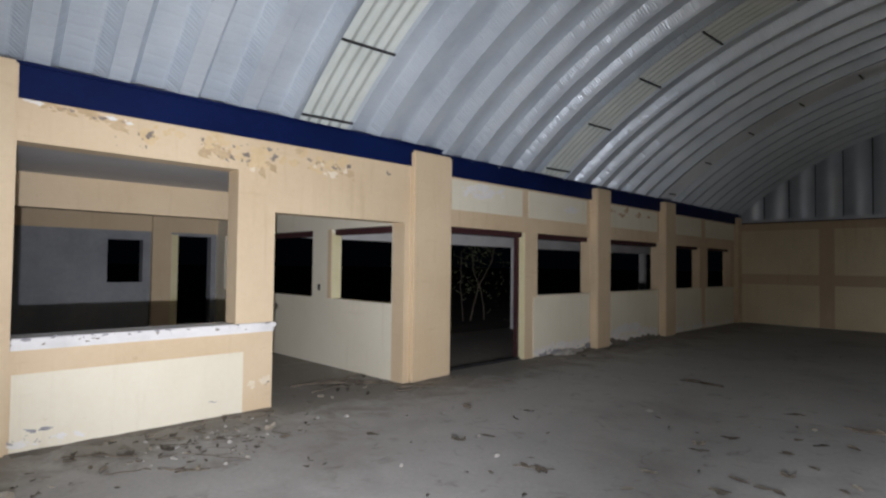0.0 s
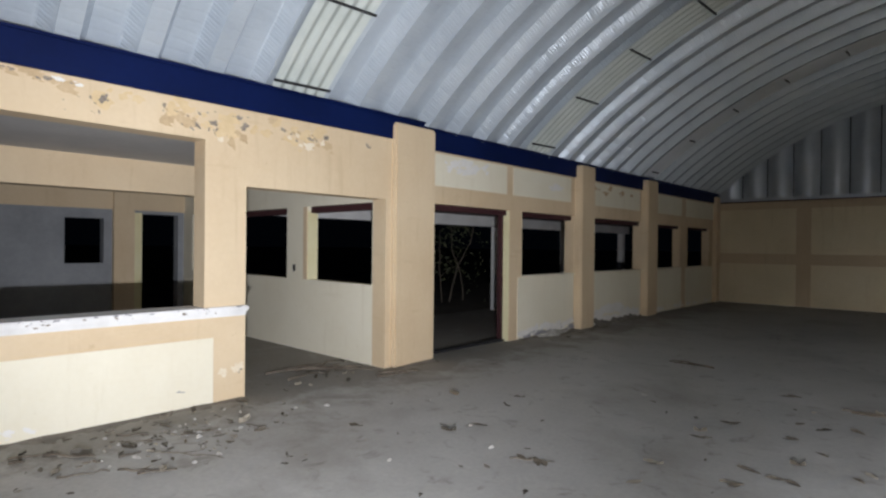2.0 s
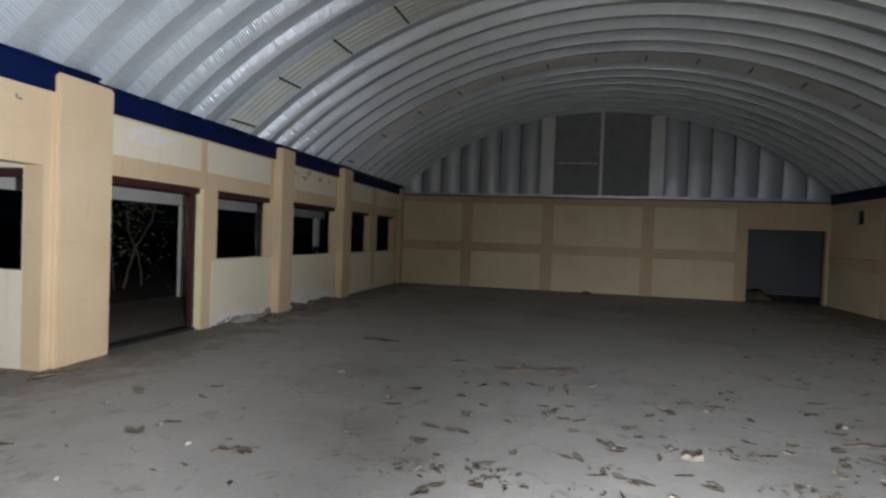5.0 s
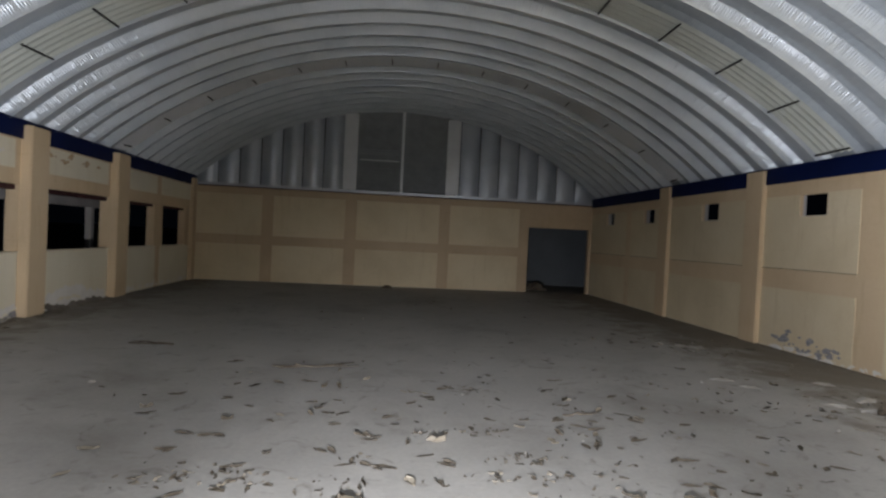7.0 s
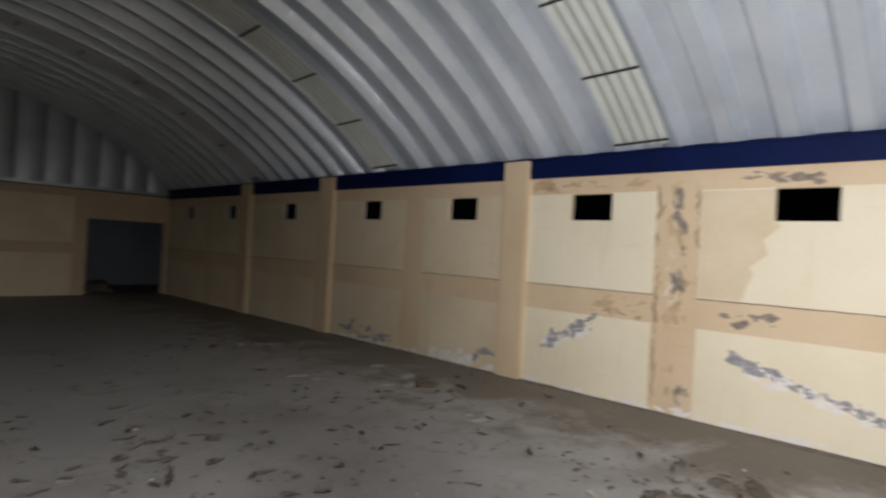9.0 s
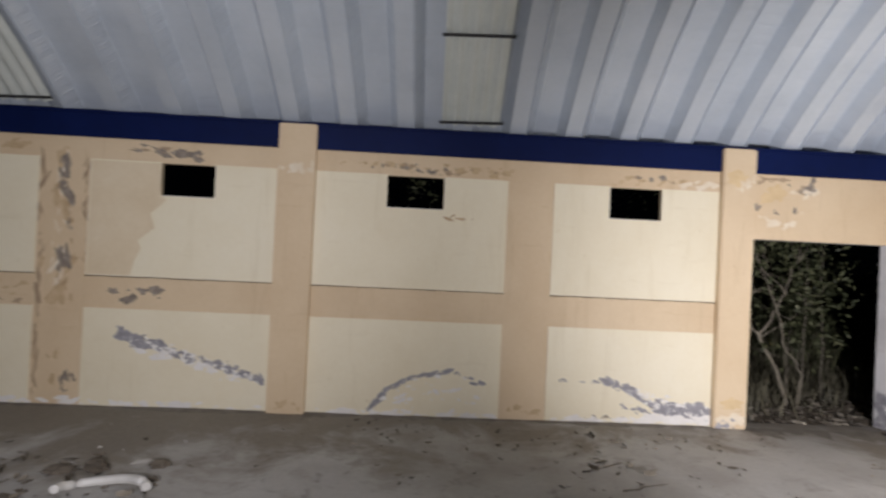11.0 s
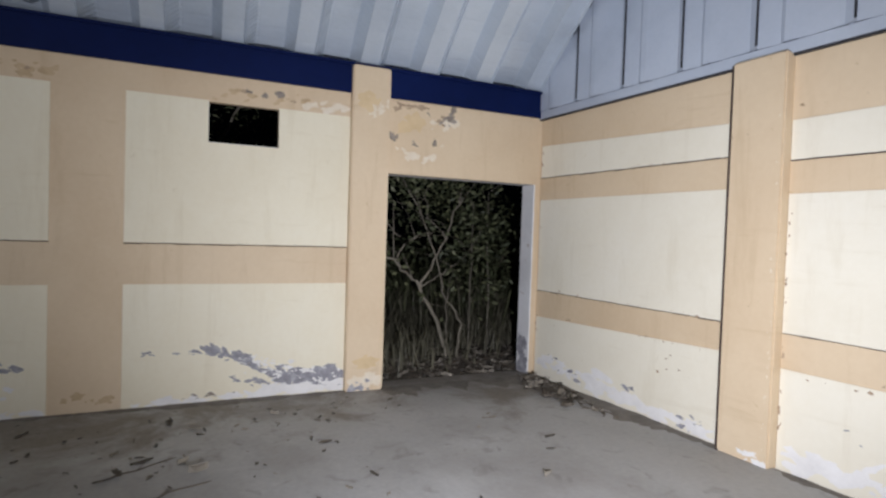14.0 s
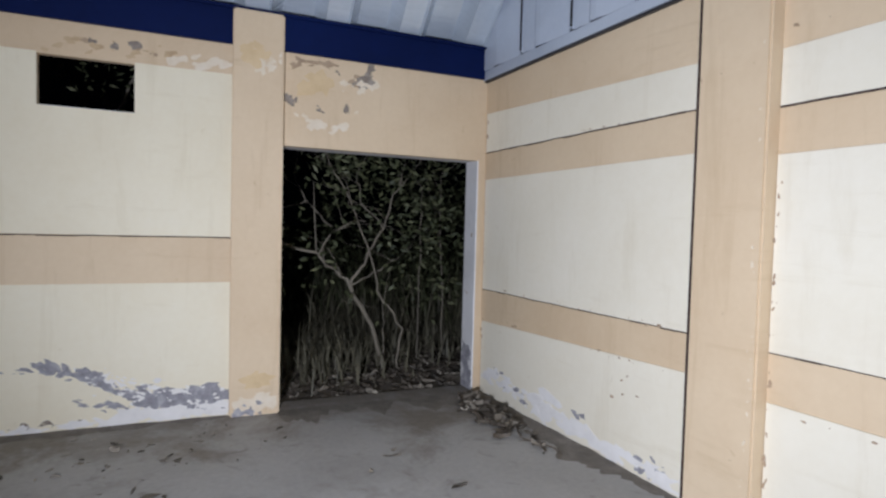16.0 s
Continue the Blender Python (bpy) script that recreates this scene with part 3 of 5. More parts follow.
# ---- room behind the counter ----
cross = structure(part("wall_cross", pierced("y", 5.25, 5.42, -12.2, XC - 0.24, -0.1, 2.56, [(-9.9, -8.24, 1.03, 2.09), (-7.69, -6.23, 1.03, 2.09), (-11.6, -10.4, 1.03, 2.09)]), CREAM),
    "cream painted cross wall with unglazed windows", "wall")
boxed("jamb_paint", YELLOW, (-7.69, -7.678, 5.252, 5.418, 1.03, 2.03), cross)
boxed("jamb_edge", TAN, (-7.79, -7.69, 5.243, 5.25, 1.03, 2.09), cross)
for a, b in ((-9.9, -8.24), (-7.69, -6.23), (-11.6, -10.4)):
    boxed("lintel_edge", MAROON, (a + 0.014, b - 0.002, 5.30, 5.41, 2.0, 2.085), cross, "dark maroon board under the opening head")
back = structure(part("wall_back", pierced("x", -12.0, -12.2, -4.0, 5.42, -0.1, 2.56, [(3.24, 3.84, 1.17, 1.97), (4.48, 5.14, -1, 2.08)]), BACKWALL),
    "whitewashed back wall, its colour darkened for the dim room, with a window and a doorway", "wall")
boxed("jamb_paint", YELLOW, (-12.0, -11.992, 4.33, 4.48, 0.0, 2.1), back)
boxed("pier", TAN, (-12.0, -11.9, 3.98, 4.32, 0.0, 2.5), back)
boxed("lintel_band", TAN, (-12.0, -11.97, -4.0, 5.25, 2.14, 2.5), back)
structure(part("wall_side_room_end", pierced("y", -4.0, -4.2, -12.2, XC - 0.24, -0.1, 2.56), CREAM), "cream end wall of the side room", "wall")
structure(boxed("ceiling_side_room", SLAB, (-12.2, XC - 0.24, -4.2, 5.42, 2.56, 2.7)), "grey concrete slab over the side room", "ceiling")
structure(boxed("beam", TAN, (-8.42, -8.15, -4.0, 4.25, 2.17, 2.56)), "tan painted concrete beam under the slab", "beam")
bm = bmesh.new()
box(bm, -8.06, -8.0, 5.238, 5.25, 1.14, 1.24, 0.004)
box(bm, -8.045, -8.015, 5.230, 5.24, 1.175, 1.205, 0.003)
tagged(part("light_switch", bm, IRON), "small dark light switch box on the cream wall", "switch")

# ---- veranda beyond the left wall ----
structure(boxed("beam", WHITE, (-9.32, -9.12, 5.42, 19.0, 2.02, 2.26)), "grey-white outer beam of the veranda", "beam")
structure(boxed("ceiling_veranda", MAROON, (-9.6, XL - 0.2, 5.42, 19.0, 2.262, 2.4)), "dark maroon veranda ceiling", "ceiling")
post = boxed("post", WHITE, (-0.09, 0.09, -0.09, 0.09, 0.0, 2.048), bevel=0.008)
post.matrix_basis = pose(-9.22, 8.45, -0.028)
structure(post, "slim grey-white veranda post", "post")
for y in (11.72, 14.95, 18.6):
    copy_thing(post, pose(-9.22, y, -0.028))


# ---- peeled paint ----
def flakes(name, place, runs, materials, label, seed, limits=(-99, 99)):
    """Loose-edged patches where the paint has come off; place(u, z, lift) gives the point on the wall.
    runs: (path of (u, z), count, radius, spread, stretch, material index)."""
    rng = random.Random(seed)
    bm = bmesh.new()
    for path, count, radius, spread, stretch, mi in runs:
        for _ in range(int(count * 1.4) if mi < 2 else count):
            k = rng.random() * (len(path) - 1)
            i = min(int(k), len(path) - 2)
            f = k - i
            u = path[i][0] * (1 - f) + path[i + 1][0] * f + rng.gauss(0, spread)
            z = path[i][1] * (1 - f) + path[i + 1][1] * f + rng.gauss(0, spread)
            ang = math.atan2(path[i + 1][1] - path[i][1], path[i + 1][0] - path[i][0]) + rng.gauss(0, 0.3)
            r = radius * (0.25 + 1.1 * rng.random() ** 2) * (0.88 if mi < 2 else 1.0)
            n = 11
            ring = []
            for j in range(n):
                t = 2 * math.pi * j / n
                q = r * (0.45 + 0.85 * rng.random())
                a, b = q * stretch * math.cos(t), q * math.sin(t)
                ring.append((min(max(u + a * math.cos(ang) - b * math.sin(ang), limits[0]), limits[1]), max(0.004, z + a * math.sin(ang) + b * math.cos(ang))))
            lift = 0.0005 + 0.0025 * rng.random()
            top = [bm.verts.new(place(p, q, lift)) for p, q in ring]
            low = [bm.verts.new(place(p, q, -0.001)) for p, q in ring]
            fs = [bm.faces.new(top)] + [bm.faces.new((top[j], top[(j + 1) % n], low[(j + 1) % n], low[j])) for j in range(n)]
            for f2 in fs:
                f2.material_index = mi
    ob = part(name, bm, materials)
    return tagged(ob, label, "peeling paint", "", "stuff")


def on_right(off):
    return lambda u, z, d: (XR - off - d, u, z)


def on_left(face, off):
    return lambda u, z, d: (face + off + d, u, z)


def on_near(off):
    return lambda u, z, d: tuple(TURN_NEAR @ Vector((u, YN + off + d, z)))


HALO = grainy("thin_pale_paint", (0.74, 0.645, 0.50), (0.67, 0.56, 0.41), (0.79, 0.72, 0.60), 0.9, 7, 40, 0.4)
GREYBARE = grainy("bare_grey_plaster", (0.26, 0.215, 0.175), (0.14, 0.115, 0.09), (0.42, 0.37, 0.32), 0.95, 16, 60, 0.6)
MIX = [BARE, LIME, DAMP, STREAK, OCHRE, HALO, GREYBARE]
flakes("peeling_paint", on_right(0.0085), [
    ([(-2.68, 0.47), (-3.0, 0.38), (-3.2, 0.26), (-3.45, 0.18)], 60, 0.026, 0.025, 2.2, 0),
    ([(-2.2, 0.44), (-2.7, 0.43)], 7, 0.012, 0.008, 4.0, 0),
    ([(-3.3, 0.20), (-3.6, 0.15), (-3.93, 0.15)], 90, 0.042, 0.03, 1.9, 0),
    ([(-3.2, 0.07), (-3.92, 0.08)], 50, 0.035, 0.02, 2.6, 1),
    ([(-3.3, 0.22), (-3.9, 0.14)], 40, 0.028, 0.045, 1.8, 1), ([(-3.0, 0.36), (-3.4, 0.22), (-3.93, 0.15)], 70, 0.014, 0.04, 2.6, 1), ([(2.4, 0.74), (1.0, 0.34)], 60, 0.018, 0.03, 2.4, 1), ([(-2.9, 0.20), (-3.3, 0.14)], 12, 0.014, 0.02, 3.0, 0), ([(-2.5, 0.05), (-3.0, 0.06)], 10, 0.012, 0.01, 3.0, 6),
    ([(-0.17, 0.05), (-0.33, 0.25), (-0.62, 0.43), (-1.03, 0.50)], 70, 0.02, 0.012, 2.6, 0),
    ([(-1.03, 0.50), (-1.25, 0.44), (-1.42, 0.34)], 20, 0.018, 0.016, 2.2, 0),
    ([(-0.4, 0.17), (-0.8, 0.3), (-1.3, 0.25)], 24, 0.03, 0.08, 2.2, 1),
    ([(2.50, 0.78), (2.25, 0.70), (2.0, 0.64)], 56, 0.036, 0.03, 2.0, 0),
    ([(2.0, 0.62), (1.6, 0.52), (1.3, 0.42), (0.98, 0.33)], 60, 0.026, 0.022, 2.3, 0),
    ([(2.3, 0.66), (1.2, 0.36)], 60, 0.028, 0.04, 2.0, 1),
    ([(4.86, 0.58), (4.5, 0.76), (4.12, 0.98)], 60, 0.034, 0.032, 2.1, 0),
    ([(4.8, 0.55), (4.2, 0.85)], 50, 0.03, 0.04, 1.8, 1),
    ([(6.1, 0.13), (6.0, 0.27), (5.72, 0.28)], 16, 0.035, 0.02, 2.2, 0),
    ([(6.1, 0.10), (7.2, 0.12)], 16, 0.06, 0.05, 1.8, 1),
    ([(8.0, 0.15), (9.4, 0.2)], 22, 0.05, 0.06, 2.0, 0),
    ([(-2.1, 0.03), (-3.95, 0.03)], 40, 0.035, 0.01, 2.5, 1),
    ([(-1.5, 0.03), (0.4, 0.03)], 34, 0.035, 0.012, 2.5, 1),
    ([(1.0, 0.03), (9.5, 0.04)], 110, 0.035, 0.015, 2.5, 1),
    ([(-0.9, 2.2), (-1.2, 2.15)], 5, 0.02, 0.02, 3.5, 2)], MIX, "flaking grey and white patches on the cream wall panels", 3)
flakes("peeling_paint", on_right(0.0005), [
    ([(3.02, 0.08), (3.02, 0.35)], 10, 0.03, 0.03, 2.2, 6),
    ([(3.10, 1.45), (3.08, 2.0), (3.12, 2.62)], 26, 0.035, 0.03, 2.8, 6),
    ([(3.12, 0.3), (3.10, 2.6)], 26, 0.05, 0.09, 2.6, 2),
    ([(3.34, 0.1), (3.35, 2.6)], 34, 0.018, 0.012, 6.0, 3), ([(2.89, 1.4), (2.90, 2.6)], 18, 0.016, 0.012, 6.0, 3), ([(3.15, 1.2), (3.15, 2.55)], 22, 0.022, 0.05, 5.0, 5), ([(3.5, 1.08), (4.05, 1.10)], 8, 0.025, 0.02, 3.0, 3), ([(3.92, 1.1), (3.92, 1.36)], 6, 0.02, 0.01, 3.0, 3),
    ([(5.1, 2.74), (4.8, 2.72)], 8, 0.03, 0.02, 2.6, 3), ([(2.5, 2.73), (2.1, 2.72)], 8, 0.03, 0.015, 3.0, 3), ([(-0.2, 2.70), (-1.0, 2.68), (-1.7, 2.70)], 12, 0.022, 0.02, 1.8, 3), ([(-2.9, 2.68), (-3.5, 2.70)], 8, 0.02, 0.02, 1.4, 3), ([(-4.4, 2.75), (-4.7, 2.77)], 6, 0.03, 0.01, 3.0, 3),
    ([(2.55, 1.2), (2.1, 1.22)], 12, 0.045, 0.04, 1.6, 6),
    ([(4.2, 1.2), (3.5, 1.22)], 16, 0.05, 0.05, 1.6, 2),
    ([(5.1, 2.72), (3.5, 2.70)], 24, 0.04, 0.03, 2.6, 2),
    ([(2.6, 2.72), (1.7, 2.71)], 16, 0.035, 0.02, 3.0, 6),
    ([(0.3, 2.68), (-0.7, 2.70), (-1.6, 2.69)], 26, 0.03, 0.03, 1.8, 2),
    ([(-0.1, 2.66), (-0.8, 2.66)], 10, 0.03, 0.02, 1.8, 6),
    ([(-2.7, 2.68), (-3.6, 2.70)], 16, 0.025, 0.03, 1.6, 2),
    ([(-4.74, 2.70), (-4.88, 2.64), (-5.03, 2.74)], 9, 0.036, 0.018, 1.6, 6),
    ([(-4.36, 2.50), (-4.42, 2.40)], 5, 0.03, 0.015, 1.8, 6), ([(-4.58, 2.43), (-4.63, 2.38)], 5, 0.03, 0.015, 1.5, 6), ([(-4.80, 2.47), (-4.82, 2.38)], 5, 0.028, 0.012, 1.5, 6),
    ([(-4.36, 2.775), (-4.62, 2.775)], 8, 0.014, 0.006, 4.0, 3), ([(-4.78, 2.69), (-5.0, 2.70)], 5, 0.02, 0.02, 1.5, 3),
    ([(-4.36, 2.32), (-4.7, 2.28), (-4.9, 2.40)], 14, 0.035, 0.03, 1.6, 5), ([(-4.75, 2.6), (-5.05, 2.66)], 8, 0.03, 0.03, 1.3, 5),
    ([(-4.48, 2.60), (-4.66, 2.60)], 12, 0.11, 0.035, 1.1, 4),
    ([(-0.1, 2.72), (-0.6, 2.70), (-1.6, 2.71)], 9, 0.026, 0.015, 1.5, 6), ([(-2.75, 2.70), (-3.5, 2.71)], 5, 0.026, 0.015, 1.4, 6), ([(-3.4, 2.66), (-3.9, 2.66)], 7, 0.05, 0.03, 2.0, 5),
    ([(-1.7, 0.12), (-2.05, 0.1)], 12, 0.03, 0.03, 1.4, 2)], MIX, "stained and flaking strip of tan wall under the beam", 4)
for lo, hi, sd in ((-4.29, -3.96, 5), (0.52, 0.88, 15)):
    runs = [([(lo, 0.10), (hi, 0.12)], 14, 0.05, 0.04, 1.3, 5), ([(lo, 0.05), (hi, 0.05)], 5, 0.04, 0.03, 1.3, 0), ([(lo + 0.1, 0.28), (hi - 0.08, 0.27)], 8, 0.05, 0.03, 1.5, 4), ([(lo, 2.72), (lo + 0.14, 2.66)], 12, 0.05, 0.03, 1.3, 5), ([(lo + 0.12, 2.78), (hi - 0.06, 2.78)], 8, 0.05, 0.03, 1.5, 4)] if sd == 5 else [([(lo, 2.62), (hi, 2.6)], 12, 0.045, 0.035, 1.4, 5), ([(lo, 0.1), (hi, 0.1)], 8, 0.035, 0.03, 1.4, 2)]
    flakes("peeling_paint", lambda u, z, d: (XR - 0.0855 - d, u, z), runs, MIX, "flaked foot or head of a tan pillar", sd, (lo, hi))
flakes("peeling_paint", on_near(0.0085), [
    ([(6.3, 0.20), (5.6, 0.13), (5.0, 0.08), (4.25, 0.06)], 40, 0.05, 0.035, 2.4, 1),
    ([(6.2, 0.24), (5.6, 0.15)], 5, 0.022, 0.03, 3.0, 0), ([(5.2, 0.22), (4.95, 0.20)], 4, 0.02, 0.01, 3.5, 0),
    ([(4.5, 0.08), (4.25, 0.12)], 6, 0.022, 0.03, 2.0, 0),
    ([(3.6, 0.1), (1.3, 0.1)], 50, 0.05, 0.05, 2.4, 1),
    ([(3.5, 0.36), (2.6, 0.42), (2.0, 0.34)], 8, 0.012, 0.03, 3.0, 0),
    ([(4.2, 0.60), (4.8, 0.45)], 5, 0.016, 0.06, 1.5, 3),
    ([(6.4, 0.69), (4.14, 0.69)], 14, 0.007, 0.006, 2.0, 3), ([(3.68, 0.66), (1.2, 0.66)], 20, 0.008, 0.008, 2.0, 3),
    ([(6.4, 0.95), (4.14, 0.95)], 12, 0.007, 0.008, 2.0, 3), ([(6.4, 2.18), (4.14, 2.18)], 14, 0.007, 0.006, 2.0, 3), ([(3.68, 2.455), (1.2, 2.455)], 12, 0.007, 0.006, 2.0, 3),
    ([(3.69, 0.1), (3.69, 1.9)], 22, 0.007, 0.006, 2.2, 3), ([(6.405, 0.3), (6.405, 2.5)], 10, 0.010, 0.006, 2.2, 3), ([(3.5, 0.80), (1.3, 0.80)], 14, 0.010, 0.06, 1.4, 3)], MIX, "flaking white lime along the foot of the end wall", 6)
flakes("peeling_paint", on_near(0.0905), [([(3.74, 0.1), (3.74, 2.7)], 22, 0.008, 0.010, 1.6, 5), ([(3.72, 0.05), (3.9, 0.06)], 12, 0.025, 0.02, 1.6, 1), ([(3.75, 0.3), (4.0, 2.4)], 6, 0.006, 0.06, 1.2, 3)], MIX, "chips along the edge of the end wall pillar", 17, (3.715, 4.09))
flakes("peeling_paint", lambda u, z, d: (u, DOOR_R[0] + 0.0125 + d, z), [([(XR + 0.03, 0.02), (XR + 0.2, 0.05)], 18, 0.05, 0.04, 1.2, 0), ([(XR + 0.1, 0.05), (XR + 0.14, 0.36)], 26, 0.055, 0.04, 1.2, 0), ([(XR + 0.1, 0.4), (XR + 0.1, 1.8)], 8, 0.012, 0.05, 1.6, 3)],
    MIX, "grey worn foot of the whitewashed door jamb", 19, (XR, XR + 0.22))
flakes("peeling_paint", on_left(XC, 0.0005), [
    ([(1.15, 2.865), (1.35, 2.855)], 7, 0.022, 0.006, 2.6, 1), ([(1.75, 2.84), (1.95, 2.82)], 5, 0.02, 0.006, 2.6, 1),
    ([(1.2, 2.85), (1.6, 2.84), (2.0, 2.81)], 9, 0.016, 0.010, 2.4, 6),
    ([(1.72, 2.66), (1.95, 2.72), (2.1, 2.60)], 7, 0.016, 0.03, 1.6, 6),
    ([(2.05, 2.66), (2.12, 2.78), (2.10, 2.62)], 8, 0.022, 0.02, 1.8, 6),
    ([(2.58, 2.80), (2.72, 2.72), (2.85, 2.58)], 9, 0.024, 0.03, 1.7, 6),
    ([(2.95, 2.78), (3.1, 2.74), (3.05, 2.58)], 8, 0.022, 0.03, 1.7, 6),
    ([(3.2, 2.80), (3.4, 2.76), (3.3, 2.64)], 10, 0.022, 0.03, 1.7, 6),
    ([(3.75, 2.78), (4.0, 2.68), (4.35, 2.74)], 12, 0.022, 0.03, 1.7, 6), ([(4.9, 2.72), (5.0, 2.74)], 3, 0.022, 0.02, 1.3, 6),
    ([(1.3, 2.83), (2.0, 2.77)], 14, 0.03, 0.03, 2.6, 2), ([(2.5, 2.75), (2.9, 2.62)], 14, 0.045, 0.05, 1.5, 2), ([(3.7, 2.74), (4.45, 2.64)], 16, 0.04, 0.05, 1.6, 2), ([(3.05, 2.75), (3.35, 2.55)], 9, 0.035, 0.05, 1.5, 2),
    ([(2.0, 2.75), (2.9, 2.72), (4.3, 2.72)], 40, 0.07, 0.06, 1.4, 4),
    ([(3.8, 2.66), (4.3, 2.64)], 9, 0.035, 0.04, 1.6, 5), ([(3.1, 2.56), (3.2, 2.54)], 5, 0.03, 0.02, 1.3, 5),
    ([(3.15, 0.26), (3.34, 0.30)], 9, 0.035, 0.03, 1.5, 5), ([(3.28, 0.30), (3.35, 0.27)], 4, 0.03, 0.015, 1.4, 6)],
    MIX, "flaked paint on the beam over the serving hatch", 7)
flakes("peeling_paint", on_left(XC, 0.0085), [
    ([(1.15, 0.14), (1.45, 0.10)], 10, 0.014, 0.03, 3.0, 0), ([(1.15, 0.06), (1.6, 0.06)], 12, 0.02, 0.02, 2.5, 1),
    ([(2.7, 0.16), (2.85, 0.16)], 3, 0.008, 0.004, 5.0, 0)], MIX, "scuffs on the cream counter front", 8)
flakes("peeling_paint", on_left(XC, 0.0655), [([(1.15, 0.915), (3.38, 0.915)], 22, 0.012, 0.006, 2.2, 0), ([(1.15, 0.89), (3.38, 0.89)], 16, 0.010, 0.012, 2.2, 6)], MIX, "dark chips along the counter ledge", 9)
flakes("peeling_paint", on_left(XL, 0.0085), [
    ([(8.3, 0.10), (10.0, 0.14)], 46, 0.06, 0.03, 2.0, 1), ([(8.3, 0.05), (10.0, 0.05)], 24, 0.05, 0.02, 2.4, 0),
    ([(9.2, 2.62), (9.7, 2.60)], 14, 0.05, 0.03, 2.0, 1), ([(6.3, 2.7), (7.5, 2.74)], 18, 0.06, 0.04, 2.4, 1),
    ([(10.78, 0.10), (10.98, 0.22), (11.5, 0.26), (11.85, 0.31), (12.2, 0.20), (12.9, 0.08)], 130, 0.075, 0.035, 1.4, 1), ([(10.8, 0.06), (12.9, 0.05)], 60, 0.07, 0.03, 2.0, 1),
    ([(10.8, 2.72), (12.6, 2.70)], 12, 0.05, 0.04, 2.4, 2), ([(13.8, 0.08), (17.8, 0.08)], 40, 0.05, 0.03, 2.0, 1)],
    MIX, "flaking white patches on the window wall", 10)

bm = bmesh.new()
edge = [(2.85, 2.585), (2.85, 1.385), (2.40, 1.385), (2.36, 1.55), (2.30, 1.68), (2.34, 1.76), (2.17, 1.90), (2.22, 2.05), (2.06, 2.20), (2.12, 2.24), (2.14, 2.585)]
front = [bm.verts.new((XR - 0.0092, u, z)) for u, z in edge]
behind = [bm.verts.new((XR - 0.0075, u, z)) for u, z in edge]
bm.faces.new(front)
for i in range(len(edge)):
    j = (i + 1) % len(edge)
    bm.faces.new((front[i], front[j], behind[j], behind[i]))
part("bare_patch", bm, grainy("faded_tan", (0.70, 0.585, 0.41), (0.63, 0.51, 0.34), (0.75, 0.65, 0.48), 0.75, 1.5, 22, 0.15), wall_right, "faded unpainted patch of the panel")


# ---- litter on the floor ----
def leaf_into(bm, x, y, z, size, turn, rng, tip=0.35):
    """One dry leaf, curled up at its edges."""
    c, s_ = math.cos(turn), math.sin(turn)
    rows = ((-0.5, 0.03), (-0.22, 0.19), (0.12, 0.15), (0.5, 0.02))
    lift = size * tip
    grid = []
    for u, w in rows:
        k = w * (0.4 + 1.0 * rng.random())
        line = []
        for v, h in ((-k, lift * rng.random()), (0.0, 0.0), (k, lift * rng.random())):
            line.append(bm.verts.new((x + size * (u * c - v * s_), y + size * (u * s_ + v * c), z + h + abs(u) * lift * 0.5)))
        grid.append(line)
    for i in range(3):
        for j in range(2):
            bm.faces.new((grid[i][j], grid[i][j + 1], grid[i + 1][j + 1], grid[i + 1][j]))


def scatter(name, seed, spots, material, label, low=0.04, high=0.15):
    """spots: (x, y, spread x, spread y, count)."""
    rng = random.Random(seed)
    bm = bmesh.new()
    for cx, cy, sx, sy, count in spots:
        for _ in range(count):
            x, y = rng.gauss(cx, sx), rng.gauss(cy, sy)
            if (XC + 0.1 < x or -6.9 < x < -5.5 and 3.6 < y < 5.1) and x < XR - 0.12 and YN + 0.15 < y < YF - 0.1:
                leaf_into(bm, x, y, 0.003 + (0.025 * rng.random() if y < -5.8 else 0.0), low + (high - low) * rng.random() ** 2, rng.random() * 6.3, rng, 0.08 + 0.40 * rng.random() ** 2)
    return tagged(part(name, bm, material), label, "leaves", "", "stuff")


scatter("leaf_litter", 11, [
    (1.2, 4.6, 1.3, 0.8, 50), (0.3, 3.9, 1.0, 0.4, 16), (3.0, 5.2, 1.3, 1.2, 75), (-1.0, 5.6, 1.4, 1.0, 36), (4.6, 9.4, 0.7, 0.5, 40),
    (4.9, 5.9, 0.6, 0.9, 44), (4.4, 1.9, 0.45, 0.5, 90), (5.0, 4.0, 0.5, 0.5, 30), (-0.6, 3.9, 0.6, 0.2, 10), (-5.1, 2.2, 0.4, 0.6, 50), (-5.55, 3.0, 0.2, 0.4, 24), (-6.3, 4.6, 0.3, 0.4, 50),
    (-3.4, 4.2, 0.8, 0.9, 14), (5.95, -5.95, 0.22, 0.06, 120), (5.6, -5.95, 0.35, 0.10, 90), (5.0, -2.3, 0.5, 0.5, 14), (4.8, -4.2, 0.8, 0.8, 14), (2.0, 9.0, 2.4, 2.0, 40), (-5.9, 9.0, 0.12, 0.8, 60), (0.0, 14.0, 3.0, 2.5, 24)],
    LITTER, "dry brown leaves strewn over the dusty floor")
rng = random.Random(77)
